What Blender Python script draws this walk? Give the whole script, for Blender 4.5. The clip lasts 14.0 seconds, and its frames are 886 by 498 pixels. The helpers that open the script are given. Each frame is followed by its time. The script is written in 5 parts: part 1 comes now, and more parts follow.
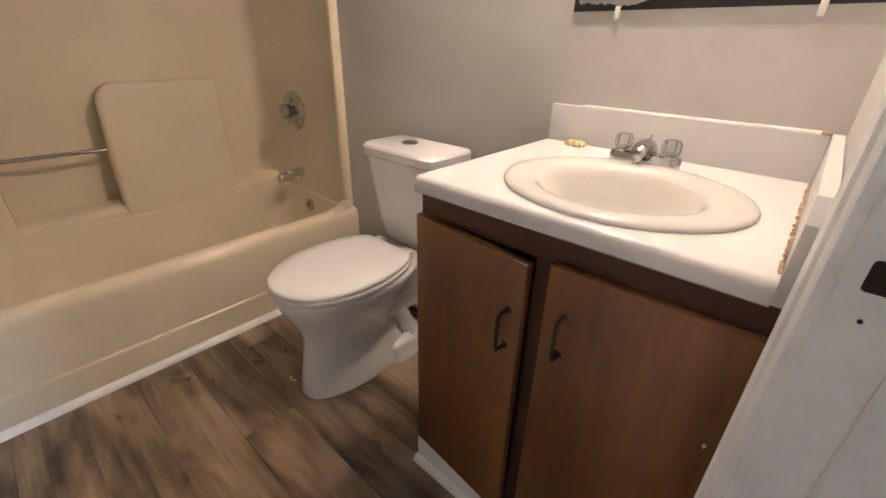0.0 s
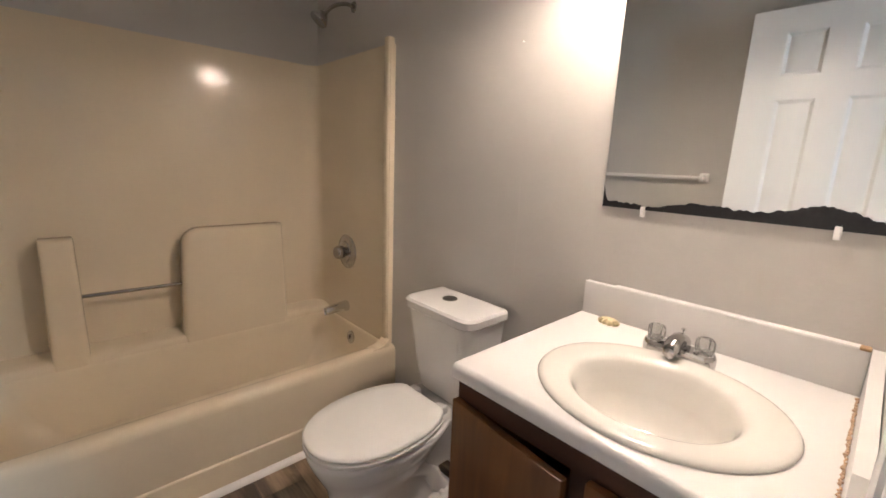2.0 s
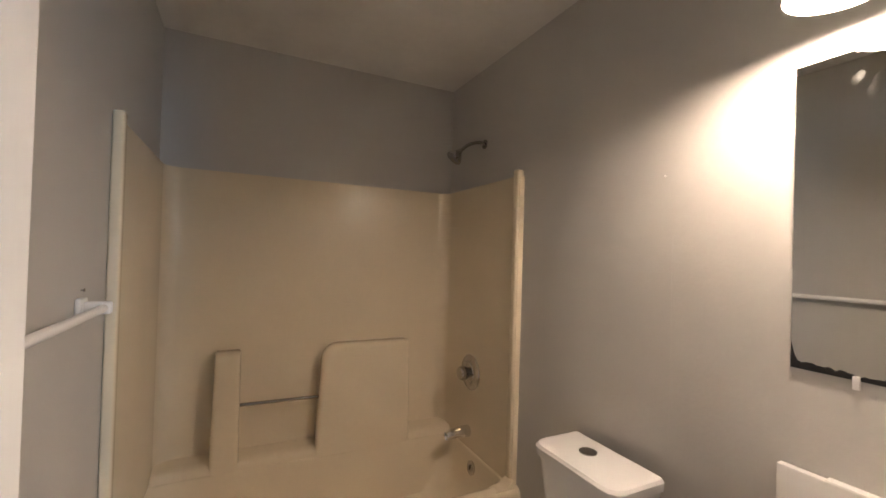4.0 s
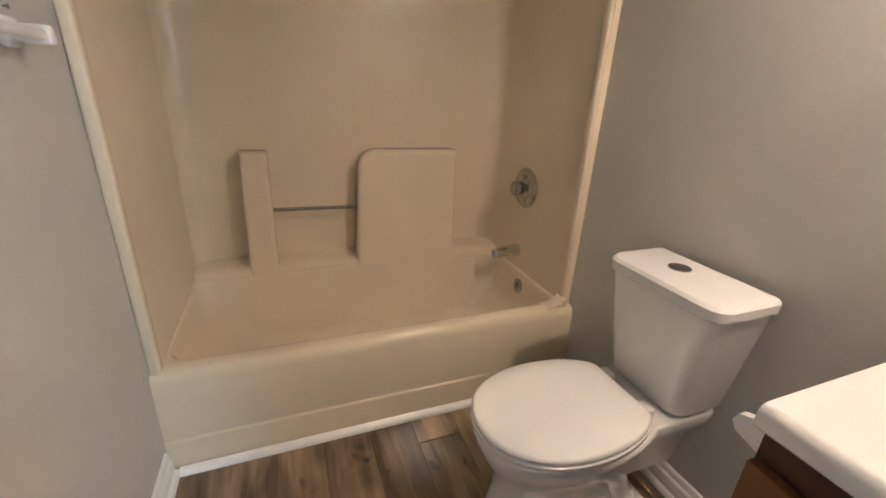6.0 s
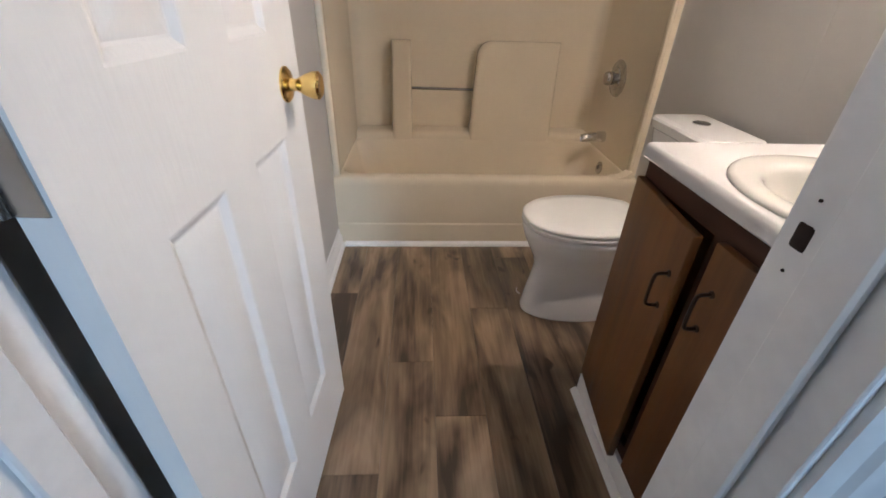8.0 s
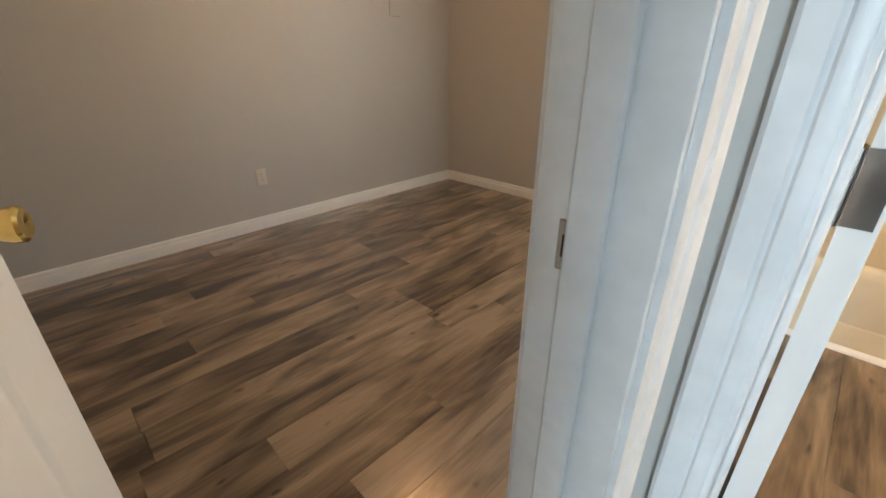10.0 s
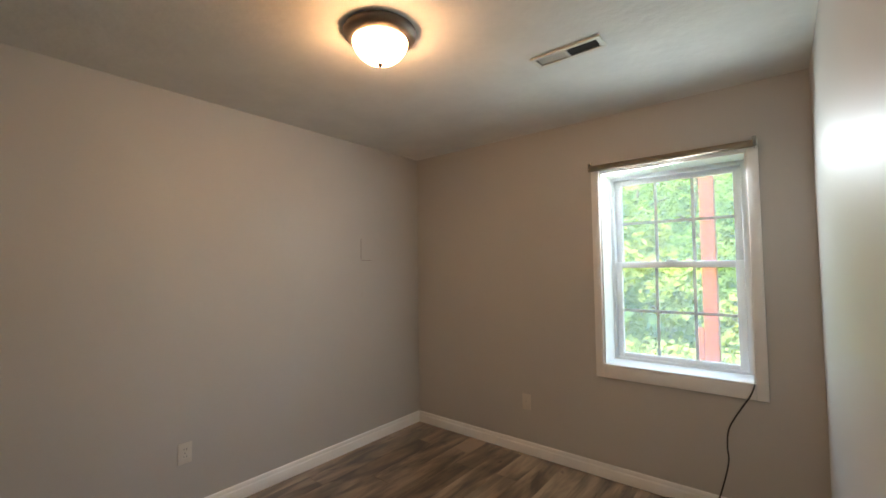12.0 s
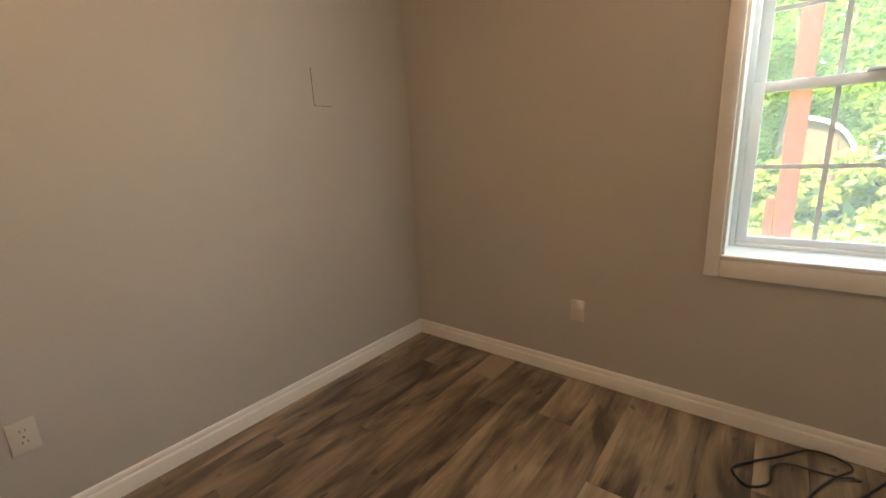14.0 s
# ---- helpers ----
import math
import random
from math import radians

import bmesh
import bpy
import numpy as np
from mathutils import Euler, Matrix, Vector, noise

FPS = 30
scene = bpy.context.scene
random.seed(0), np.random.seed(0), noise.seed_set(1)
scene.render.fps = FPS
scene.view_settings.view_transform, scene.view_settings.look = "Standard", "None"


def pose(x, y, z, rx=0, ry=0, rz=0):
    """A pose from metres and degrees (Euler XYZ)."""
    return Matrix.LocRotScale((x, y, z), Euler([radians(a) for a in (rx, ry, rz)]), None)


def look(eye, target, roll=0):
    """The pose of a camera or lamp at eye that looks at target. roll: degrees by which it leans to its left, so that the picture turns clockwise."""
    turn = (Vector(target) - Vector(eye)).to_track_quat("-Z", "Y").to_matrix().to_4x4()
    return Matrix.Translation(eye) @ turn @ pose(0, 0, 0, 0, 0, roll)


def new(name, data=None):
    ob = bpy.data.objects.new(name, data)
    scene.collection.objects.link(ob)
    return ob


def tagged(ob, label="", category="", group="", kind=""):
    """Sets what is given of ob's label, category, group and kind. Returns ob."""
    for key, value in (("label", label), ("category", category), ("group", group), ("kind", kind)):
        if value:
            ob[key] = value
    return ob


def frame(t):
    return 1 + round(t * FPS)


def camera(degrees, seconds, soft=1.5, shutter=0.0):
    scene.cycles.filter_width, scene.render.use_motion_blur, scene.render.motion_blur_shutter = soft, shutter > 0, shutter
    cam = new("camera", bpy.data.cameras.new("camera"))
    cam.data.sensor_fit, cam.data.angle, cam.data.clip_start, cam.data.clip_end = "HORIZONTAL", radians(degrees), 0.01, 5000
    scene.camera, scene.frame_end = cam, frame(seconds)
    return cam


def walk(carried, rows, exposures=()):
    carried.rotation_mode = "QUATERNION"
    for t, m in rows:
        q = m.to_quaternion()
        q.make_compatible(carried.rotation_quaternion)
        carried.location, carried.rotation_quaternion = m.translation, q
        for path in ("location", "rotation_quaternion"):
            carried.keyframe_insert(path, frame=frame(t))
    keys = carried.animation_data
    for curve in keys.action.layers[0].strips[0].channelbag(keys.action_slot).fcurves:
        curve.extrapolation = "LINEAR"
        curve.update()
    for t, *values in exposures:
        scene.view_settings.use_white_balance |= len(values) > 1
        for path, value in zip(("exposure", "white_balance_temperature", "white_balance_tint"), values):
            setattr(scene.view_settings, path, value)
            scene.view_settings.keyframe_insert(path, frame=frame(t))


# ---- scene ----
cam = camera(94.2, 14.0, soft=1.7)
PATH = [
    (0, (0.382, 0.041, 1.104), (1.722, 1.226, 0.209), 1.3),
    (0.2, (0.338, 0.020, 1.099), (1.655, 1.184, 0.150), 1.5),
    (0.5, (0.33, 0.016, 1.084), (1.573, 1.227, 0.089), 1.5),
    (1, (0.304, 0.029, 1.098), (1.529, 1.294, 0.151), 1.7),
    (1.5, (0.349, 0.045, 1.184), (1.671, 1.368, 0.477), 2.4),
    (2, (0.37, 0.042, 1.286), (1.697, 1.481, 0.877), 2.3),
    (2.5, (0.376, 0.026, 1.376), (1.669, 1.55, 1.296), 2.1),
    (3, (0.366, 0.017, 1.444), (1.543, 1.63, 1.564), 1.5),
    (3.2, (0.356, 0.013, 1.446), (1.451, 1.681, 1.585), 1.3),
    (5.3, (0.424, 0.371, 1.301), (1.142, 2.18, 0.843), 2.0),
    (5.5, (0.44, 0.389, 1.276), (1.142, 2.179, 0.723), 1.8),
    (6, (0.426, 0.397, 1.206), (1.12, 2.125, 0.478), 2.9),
    (6.5, (0.437, 0.341, 1.178), (1.066, 2.035, 0.321), 3.4),
    (7, (0.442, 0.163, 1.141), (1.003, 1.838, 0.203), 4.2),
    (7.5, (0.408, -0.033, 1.146), (0.813, 1.654, 0.15), 3.5),
    (8, (0.429, -0.295, 1.134), (0.535, 1.408, 0.09), 1.9),
    (8.5, (0.436, -0.567, 1.129), (0.068, 1.025, -0.024), 1.0),
    (8.7, (0.416, -0.642, 1.116), (-0.189, 0.86, -0.058), 1.3),
    (10.8, (-0.112, -0.589, 1.211), (-1.542, 0.734, 0.756), 2.1),
    (11, (-0.151, -0.546, 1.236), (-1.576, 0.820, 0.911), 1.6),
    (11.5, (-0.202, -0.436, 1.381), (-1.586, 1.009, 1.351), 0.0),
    (12, (-0.279, -0.389, 1.417), (-1.544, 1.157, 1.507), -0.7),
    (12.5, (-0.418, -0.282, 1.334), (-1.502, 1.396, 1.233), -1.8),
    (13, (-0.604, -0.153, 1.233), (-1.535, 1.578, 0.863), -1.9),
    (13.5, (-0.801, 0.161, 1.207), (-1.767, 1.841, 0.71), -0.6),
    (14, (-1.086, 0.473, 1.229), (-2.307, 1.989, 0.769), -2.8),
]
walk(cam, [(t, look(eye, target, roll)) for t, eye, target, roll in PATH], [(0.0, 3.12, 6500, 14), (1.0, 3.22, 6300, 14), (1.6, 3.2, 6200, 12), (2.2, 3.0, 6200, 12), (2.8, 2.85, 6500, 12), (3.2, 2.8, 6700, 13), (5.3, 2.9, 6600, 11), (6.0, 3.1, 6450, 11), (7.0, 3.13, 6250, 10), (7.5, 3.02, 6200, 10), (8.0, 3.07, 5850, 10), (8.7, 3.3, 6750, 10), (10.8, 4.1, 8000, 8), (11.0, 4.02, 8800, 8), (11.2, 3.9, 8500, 8), (11.5, 3.7, 6950, 10), (12.0, 3.6, 6900, 9), (12.5, 3.55, 6800, 9), (13.0, 3.6, 6700, 10), (13.5, 3.67, 8000, 11), (14.0, 3.68, 8200, 10)])

# ---------------------------------------------------------------- world, sun, exposure
SUN_EL, SUN_AZ = 48, 205  # degrees; azimuth clockwise from +y
world = bpy.data.worlds.new("sky")
scene.world = world
world.use_nodes = True
wn = world.node_tree
sky = wn.nodes.new("ShaderNodeTexSky")
sky.sky_type, sky.sun_disc = "NISHITA", False
sky.sun_elevation, sky.sun_rotation = radians(SUN_EL), radians(SUN_AZ)
wn.links.new(sky.outputs[0], wn.nodes["Background"].inputs[0])
wn.nodes["Background"].inputs[1].default_value = 0.15
sun = bpy.data.lights.new("sun", "SUN")
sun.energy, sun.angle, sun.color = 2.4, radians(0.5), (1.0, 0.95, 0.86)
az, el = radians(SUN_AZ), radians(SUN_EL)
new("sun", sun).matrix_world = look((math.sin(az) * math.cos(el) * 30, math.cos(az) * math.cos(el) * 30, math.sin(el) * 30), (0, 0, 0))

# daylight through the window of the room across the hall
day = bpy.data.lights.new("window_daylight", "AREA")
day.shape, day.size, day.size_y, day.energy, day.color = "RECTANGLE", 0.7, 1.3, 10.5, (0.56, 0.77, 1.0)
new("window_daylight", day).matrix_world = look((1.75, -3.93, 1.45), (0.7, -0.5, 1.1))
# added strip lamp under the bedroom window head, brightens the room in the sky's stead
head_light = bpy.data.lights.new("added_sky_lamp", "AREA")
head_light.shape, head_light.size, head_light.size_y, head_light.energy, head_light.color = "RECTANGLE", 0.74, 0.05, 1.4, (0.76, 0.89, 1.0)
new("added_sky_lamp", head_light).matrix_world = look((-0.815, 2.505, 2.012), (-1.2, 0.2, 0.8))


# ---------------------------------------------------------------- materials
def mat(name, col, rough=0.5, metal=0.0, var=0.08, scale=5.0, bump=0.0, bscale=120.0, coat=0.0, trans=0.0, ior=1.45, emit=0.0, stretch=(1, 1, 1)):
    """A surface with colour that varies at two scales, uneven gloss and fine relief."""
    m = bpy.data.materials.new(name)
    m.use_nodes = True
    t = m.node_tree
    N, L = t.nodes.new, t.links.new
    b = t.nodes["Principled BSDF"]
    tc, mp = N("ShaderNodeTexCoord"), N("ShaderNodeMapping")
    mp.inputs["Scale"].default_value = stretch
    L(tc.outputs["Object"], mp.inputs[0])
    big, fine = N("ShaderNodeTexNoise"), N("ShaderNodeTexNoise")
    big.inputs["Scale"].default_value, big.inputs["Detail"].default_value = scale, 4
    fine.inputs["Scale"].default_value, fine.inputs["Detail"].default_value = bscale, 3
    L(mp.outputs[0], big.inputs[0])
    L(mp.outputs[0], fine.inputs[0])
    add = N("ShaderNodeMath")
    add.operation = "MULTIPLY_ADD"
    add.inputs[1].default_value = 0.3
    L(fine.outputs[0], add.inputs[0])
    L(big.outputs[0], add.inputs[2])
    ramp = N("ShaderNodeMapRange")
    ramp.inputs[1].default_value, ramp.inputs[2].default_value = 0.4, 0.9
    ramp.inputs[3].default_value, ramp.inputs[4].default_value = 0, 1
    L(add.outputs[0], ramp.inputs[0])
    mix = N("ShaderNodeMix")
    mix.data_type = "RGBA"
    mix.inputs["A"].default_value = (*[c * (1 - var) for c in col], 1)
    mix.inputs["B"].default_value = (*[min(1, c * (1 + var)) for c in col], 1)
    L(ramp.outputs[0], mix.inputs["Factor"])
    L(mix.outputs["Result"], b.inputs["Base Color"])
    rr = N("ShaderNodeMapRange")
    rr.inputs[3].default_value, rr.inputs[4].default_value = rough * 0.85, min(1, rough * 1.15)
    L(big.outputs[0], rr.inputs[0])
    L(rr.outputs[0], b.inputs["Roughness"])
    b.inputs["Metallic"].default_value = metal
    b.inputs["IOR"].default_value = ior
    b.inputs["Coat Weight"].default_value = coat
    b.inputs["Coat Roughness"].default_value = 0.12
    b.inputs["Transmission Weight"].default_value = trans
    if emit:
        b.inputs["Emission Color"].default_value = (*col, 1)
        b.inputs["Emission Strength"].default_value = emit
    if bump:
        bp = N("ShaderNodeBump")
        bp.inputs["Strength"].default_value, bp.inputs["Distance"].default_value = bump, 0.004
        L(fine.outputs[0], bp.inputs["Height"])
        L(bp.outputs[0], b.inputs["Normal"])
    return m


def wood(name, dark, mid, light, rough, run="Y", grain=1.0, coat=0.0, contrast=1.0, blotch=0.10, shift=0.12, knots=0.0):
    """Wood grain that runs along one axis, another cut of the board for each object."""
    m = bpy.data.materials.new(name)
    m.use_nodes = True
    t = m.node_tree
    N, L = t.nodes.new, t.links.new
    b = t.nodes["Principled BSDF"]
    tc, inf, mp = N("ShaderNodeTexCoord"), N("ShaderNodeObjectInfo"), N("ShaderNodeMapping")
    off = N("ShaderNodeMath")
    off.operation = "MULTIPLY"
    off.inputs[1].default_value = 37.0
    L(inf.outputs["Random"], off.inputs[0])
    comb = N("ShaderNodeCombineXYZ")
    for k in range(3):
        L(off.outputs[0], comb.inputs[k])
    vec = N("ShaderNodeVectorMath")
    vec.operation = "ADD"
    L(tc.outputs["Object"], vec.inputs[0])
    L(comb.outputs[0], vec.inputs[1])
    L(vec.outputs[0], mp.inputs[0])
    s = {"X": (0.10, 1, 1), "Y": (1, 0.10, 1), "Z": (1, 1, 0.10)}[run]
    mp.inputs["Scale"].default_value = [v * grain for v in s]
    fine, broad, wave = N("ShaderNodeTexNoise"), N("ShaderNodeTexNoise"), N("ShaderNodeTexNoise")
    mp2 = N("ShaderNodeMapping")
    mp2.inputs["Scale"].default_value = [1 if v == 1 else blotch for v in s]
    L(vec.outputs[0], mp2.inputs[0])
    for n, sc, de, di, src in ((fine, 60, 4, 0.3, mp), (broad, 8, 2, 0.7, mp2), (wave, 17, 2.5, 0.9, mp)):
        n.inputs["Scale"].default_value, n.inputs["Detail"].default_value, n.inputs["Distortion"].default_value = sc, de, di
        L(src.outputs[0], n.inputs[0])
    a1, a2, a3 = N("ShaderNodeMath"), N("ShaderNodeMath"), N("ShaderNodeMath")
    for a, k in ((a1, 0.10), (a2, 0.45), (a3, shift)):
        a.operation = "MULTIPLY_ADD"
        a.inputs[1].default_value = k
    L(fine.outputs[0], a1.inputs[0])
    L(broad.outputs[0], a1.inputs[2])
    L(wave.outputs[0], a2.inputs[0])
    L(a1.outputs[0], a2.inputs[2])
    L(inf.outputs["Random"], a3.inputs[0])
    L(a2.outputs[0], a3.inputs[2])
    r = N("ShaderNodeValToRGB")
    half = 0.26 / contrast
    r.color_ramp.elements.new(0.7)
    for e, p, c in zip(r.color_ramp.elements, (0.70 - half, 0.70, 0.70 + half), (dark, mid, light)):
        e.position, e.color = p, (*c, 1)
    sub = N("ShaderNodeMath")
    sub.operation = "SUBTRACT"
    sub.inputs[1].default_value = 0.075 + shift / 2
    L(a3.outputs[0], sub.inputs[0])
    knot, spot, less = N("ShaderNodeTexNoise"), N("ShaderNodeMapRange"), N("ShaderNodeMath")
    knot.inputs["Scale"].default_value, knot.inputs["Detail"].default_value = 34, 1
    L(mp2.outputs[0], knot.inputs[0])
    spot.inputs[1].default_value, spot.inputs[2].default_value, spot.inputs[4].default_value = 0.70, 0.80, knots
    L(knot.outputs[0], spot.inputs[0])
    less.operation = "SUBTRACT"
    L(sub.outputs[0], less.inputs[0])
    L(spot.outputs[0], less.inputs[1])
    L(less.outputs[0], r.inputs[0])
    L(r.outputs[0], b.inputs["Base Color"])
    rr = N("ShaderNodeMapRange")
    rr.inputs[3].default_value, rr.inputs[4].default_value = rough * 0.8, rough * 1.25
    L(wave.outputs[0], rr.inputs[0])
    L(rr.outputs[0], b.inputs["Roughness"])
    b.inputs["Coat Weight"].default_value, b.inputs["Coat Roughness"].default_value = coat, 0.2
    bp = N("ShaderNodeBump")
    bp.inputs["Strength"].default_value, bp.inputs["Distance"].default_value = 0.12, 0.002
    L(fine.outputs[0], bp.inputs["Height"])
    L(bp.outputs[0], b.inputs["Normal"])
    return m


def vinyl(name, dark, mid, light):
    """Printed vinyl plank: smoky patches, wandering streaks and knots along y, another cut for each plank."""
    m = bpy.data.materials.new(name)
    m.use_nodes = True
    t = m.node_tree
    N, L = t.nodes.new, t.links.new
    b = t.nodes["Principled BSDF"]
    tc, inf, off, comb, vec = N("ShaderNodeTexCoord"), N("ShaderNodeObjectInfo"), N("ShaderNodeMath"), N("ShaderNodeCombineXYZ"), N("ShaderNodeVectorMath")
    off.operation, vec.operation = "MULTIPLY", "ADD"
    off.inputs[1].default_value = 41.0
    L(inf.outputs["Random"], off.inputs[0])
    for k in range(3):
        L(off.outputs[0], comb.inputs[k])
    L(tc.outputs["Object"], vec.inputs[0])
    L(comb.outputs[0], vec.inputs[1])

    def streak(scale, along, detail, distortion):
        mp, nz = N("ShaderNodeMapping"), N("ShaderNodeTexNoise")
        mp.inputs["Scale"].default_value = (1, along, 1)
        nz.inputs["Scale"].default_value, nz.inputs["Detail"].default_value, nz.inputs["Distortion"].default_value = scale, detail, distortion
        L(vec.outputs[0], mp.inputs[0])
        L(mp.outputs[0], nz.inputs[0])
        return nz.outputs[0]

    def plus(a, k, c):
        n = N("ShaderNodeMath")
        n.operation = "MULTIPLY_ADD"
        n.inputs[1].default_value = k
        L(a, n.inputs[0])
        if c is None:
            n.inputs[2].default_value = 0.0
        else:
            L(c, n.inputs[2])
        return n.outputs[0]

    smoke, band, grain = streak(6.5, 0.27, 3.0, 0.8), streak(19.0, 0.075, 3.0, 1.1), streak(120.0, 0.05, 3.0, 0.2)
    knot = N("ShaderNodeMapRange")
    knot.interpolation_type = "SMOOTHSTEP"
    knot.inputs[1].default_value, knot.inputs[2].default_value = 0.69, 0.80
    L(streak(19.0, 0.42, 1.0, 0.3), knot.inputs[0])
    v = plus(smoke, 0.9, None)
    v = plus(band, 0.30, v)
    v = plus(grain, 0.16, v)
    v = plus(inf.outputs["Random"], 0.13, v)
    v = plus(knot.outputs[0], -0.16, v)
    r = N("ShaderNodeValToRGB")
    r.color_ramp.elements.new(0.6)
    half = N("ShaderNodeMath")
    half.operation = "MULTIPLY"
    half.inputs[1].default_value = 0.5
    L(v, half.inputs[0])
    for e, p, c in zip(r.color_ramp.elements, (0.293, 0.365, 0.452), (dark, mid, light)):
        e.position, e.color = p, (*c, 1)
    L(half.outputs[0], r.inputs[0])
    L(r.outputs[0], b.inputs["Base Color"])
    rr = N("ShaderNodeMapRange")
    rr.inputs[3].default_value, rr.inputs[4].default_value = 0.24, 0.38
    L(band, rr.inputs[0])
    L(rr.outputs[0], b.inputs["Roughness"])
    b.inputs["Coat Weight"].default_value, b.inputs["Coat Roughness"].default_value, b.inputs["Coat IOR"].default_value = 0.8, 0.19, 1.58
    bp = N("ShaderNodeBump")
    bp.inputs["Strength"].default_value, bp.inputs["Distance"].default_value = 0.15, 0.002
    L(grain, bp.inputs["Height"])
    L(bp.outputs[0], b.inputs["Normal"])
    return m


WALL = mat("grey_wall_paint", (0.53, 0.517, 0.492), 0.50, var=0.03, scale=1.6, bump=0.10, bscale=90)
CEIL = mat("textured_ceiling", (0.74, 0.73, 0.70), 0.85, var=0.06, scale=4, bump=0.6, bscale=24)
TRIM = mat("white_trim_paint", (0.84, 0.835, 0.815), 0.35, var=0.04, scale=8, bump=0.05, bscale=60)
DOORW = mat("white_door_paint", (0.80, 0.80, 0.79), 0.34, var=0.03, scale=5, bump=0.08, bscale=140, stretch=(1, 1, 0.12))
JAMB = mat("scuffed_jamb_paint", (0.74, 0.745, 0.75), 0.38, var=0.09, scale=11, bump=0.10, bscale=50)
PLANK = vinyl("vinyl_plank", (0.043, 0.0265, 0.0155), (0.168, 0.112, 0.066), (0.335, 0.240, 0.155))
STRIP = wood("threshold_wood", (0.10, 0.07, 0.05), (0.17, 0.125, 0.095), (0.25, 0.19, 0.15), 0.4, "X")
OAK = wood("oak_cabinet", (0.082, 0.031, 0.0072), (0.150, 0.059, 0.0140), (0.210, 0.087, 0.022), 0.42, "Z", 2.2, 0.0, 0.95)
DARKOAK = wood("dark_cabinet_frame", (0.034, 0.011, 0.0035), (0.058, 0.020, 0.0065), (0.085, 0.031, 0.011), 0.7, "Y", 1.4)
CHIP = mat("raw_chipboard", (0.36, 0.24, 0.13), 0.85, var=0.25, scale=80, bump=0.5, bscale=260)
ACRYL = mat("almond_acrylic", (0.715, 0.625, 0.470), 0.14, var=0.035, scale=2.4, bump=0.03, bscale=60)
PORC = mat("white_porcelain", (0.79, 0.79, 0.78), 0.10, var=0.02, scale=4, coat=0.4)
SEAT = mat("white_plastic_seat", (0.83, 0.83, 0.81), 0.2, var=0.02, scale=6)
LAMI = mat("white_laminate", (0.64, 0.635, 0.625), 0.34, var=0.03, scale=7, bump=0.03, bscale=180)
BONE = mat("bone_sink_enamel", (0.65, 0.64, 0.60), 0.12, var=0.02, scale=5, coat=0.4)
CAULK = mat("stained_caulk", (0.52, 0.36, 0.24), 0.7, var=0.40, scale=60, bump=0.5, bscale=200)
CHROME = mat("chrome", (0.74, 0.74, 0.74), 0.09, 1.0, var=0.03, scale=20)
# darker, mottled chrome; on the faucet its tone stands in for dark reflections
DARKCHROME = mat("dark_chrome", (0.47, 0.46, 0.45), 0.11, 1.0, var=0.12, scale=40)
STEEL = mat("brushed_steel", (0.36, 0.345, 0.33), 0.25, 1.0, var=0.08, scale=30)
BRASS = mat("polished_brass", (0.80, 0.56, 0.20), 0.14, 1.0, var=0.06, scale=20)
BRONZE = mat("dark_bronze", (0.045, 0.032, 0.024), 0.4, 0.6, var=0.2, scale=40)
NICKEL = mat("bronzed_pan", (0.20, 0.165, 0.135), 0.42, 0.8, var=0.1, scale=20)
GOLD = mat("aged_gold_plate", (0.62, 0.50, 0.30), 0.5, 0.2, var=0.18, scale=25, bump=0.1, bscale=90)
SOAP = mat("yellow_soap", (0.68, 0.59, 0.36), 0.45, var=0.12, scale=50, bump=0.2, bscale=90)
BLACK = mat("desilvered_black", (0.012, 0.012, 0.013), 0.35, var=0.3, scale=60)
HOLE = mat("dark_hole", (0.02, 0.012, 0.008), 0.9, var=0.2, scale=60)
PLATE = mat("ivory_plate", (0.67, 0.64, 0.58), 0.35, var=0.03, scale=20)
CABLE = mat("black_cable", (0.018, 0.017, 0.017), 0.45, var=0.2, scale=60)
SHADEF = mat("tan_shade_fabric", (0.25, 0.20, 0.14), 0.8, var=0.12, scale=30, bump=0.4, bscale=500)
VINYL = mat("white_vinyl", (0.80, 0.81, 0.82), 0.35, var=0.02, scale=8)
MUNT = mat("grey_grille", (0.66, 0.69, 0.70), 0.5, var=0.05, scale=20)
CEDAR = mat("red_cedar_post", (0.115, 0.020, 0.0050), 0.85, var=0.2, scale=6, bump=0.3, bscale=80, stretch=(1, 1, 0.1))
GRASS = mat("grass", (0.11, 0.19, 0.05), 0.8, var=0.4, scale=2.5, bump=0.8, bscale=60)
BARK = mat("bark", (0.10, 0.075, 0.055), 0.9, var=0.35, scale=14, bump=0.9, bscale=50, stretch=(1, 1, 0.25))
SIDING = mat("tan_siding", (0.105, 0.066, 0.036), 0.7, var=0.08, scale=5)
SHINGLE = mat("white_roof_edge", (0.50, 0.50, 0.50), 0.6, var=0.08, scale=5)
MIRROR = mat("mirror_silver", (0.80, 0.82, 0.80), 0.015, 1.0, var=0.0)


def glow(name, col, strength):
    m = bpy.data.materials.new(name)
    m.use_nodes = True
    b = m.node_tree.nodes["Principled BSDF"]
    b.inputs["Base Color"].default_value = (0.9, 0.88, 0.84, 1)
    b.inputs["Emission Color"].default_value = (*col, 1)
    b.inputs["Emission Strength"].default_value = strength
    return m


BULB = glow("lit_bulb", (1.0, 0.79, 0.635), 205)
DEADBULB = mat("unlit_bulb", (0.75, 0.74, 0.70), 0.25, var=0.02)
DOME = glow("lit_frosted_dome", (1.0, 0.55, 0.27), 5.5)


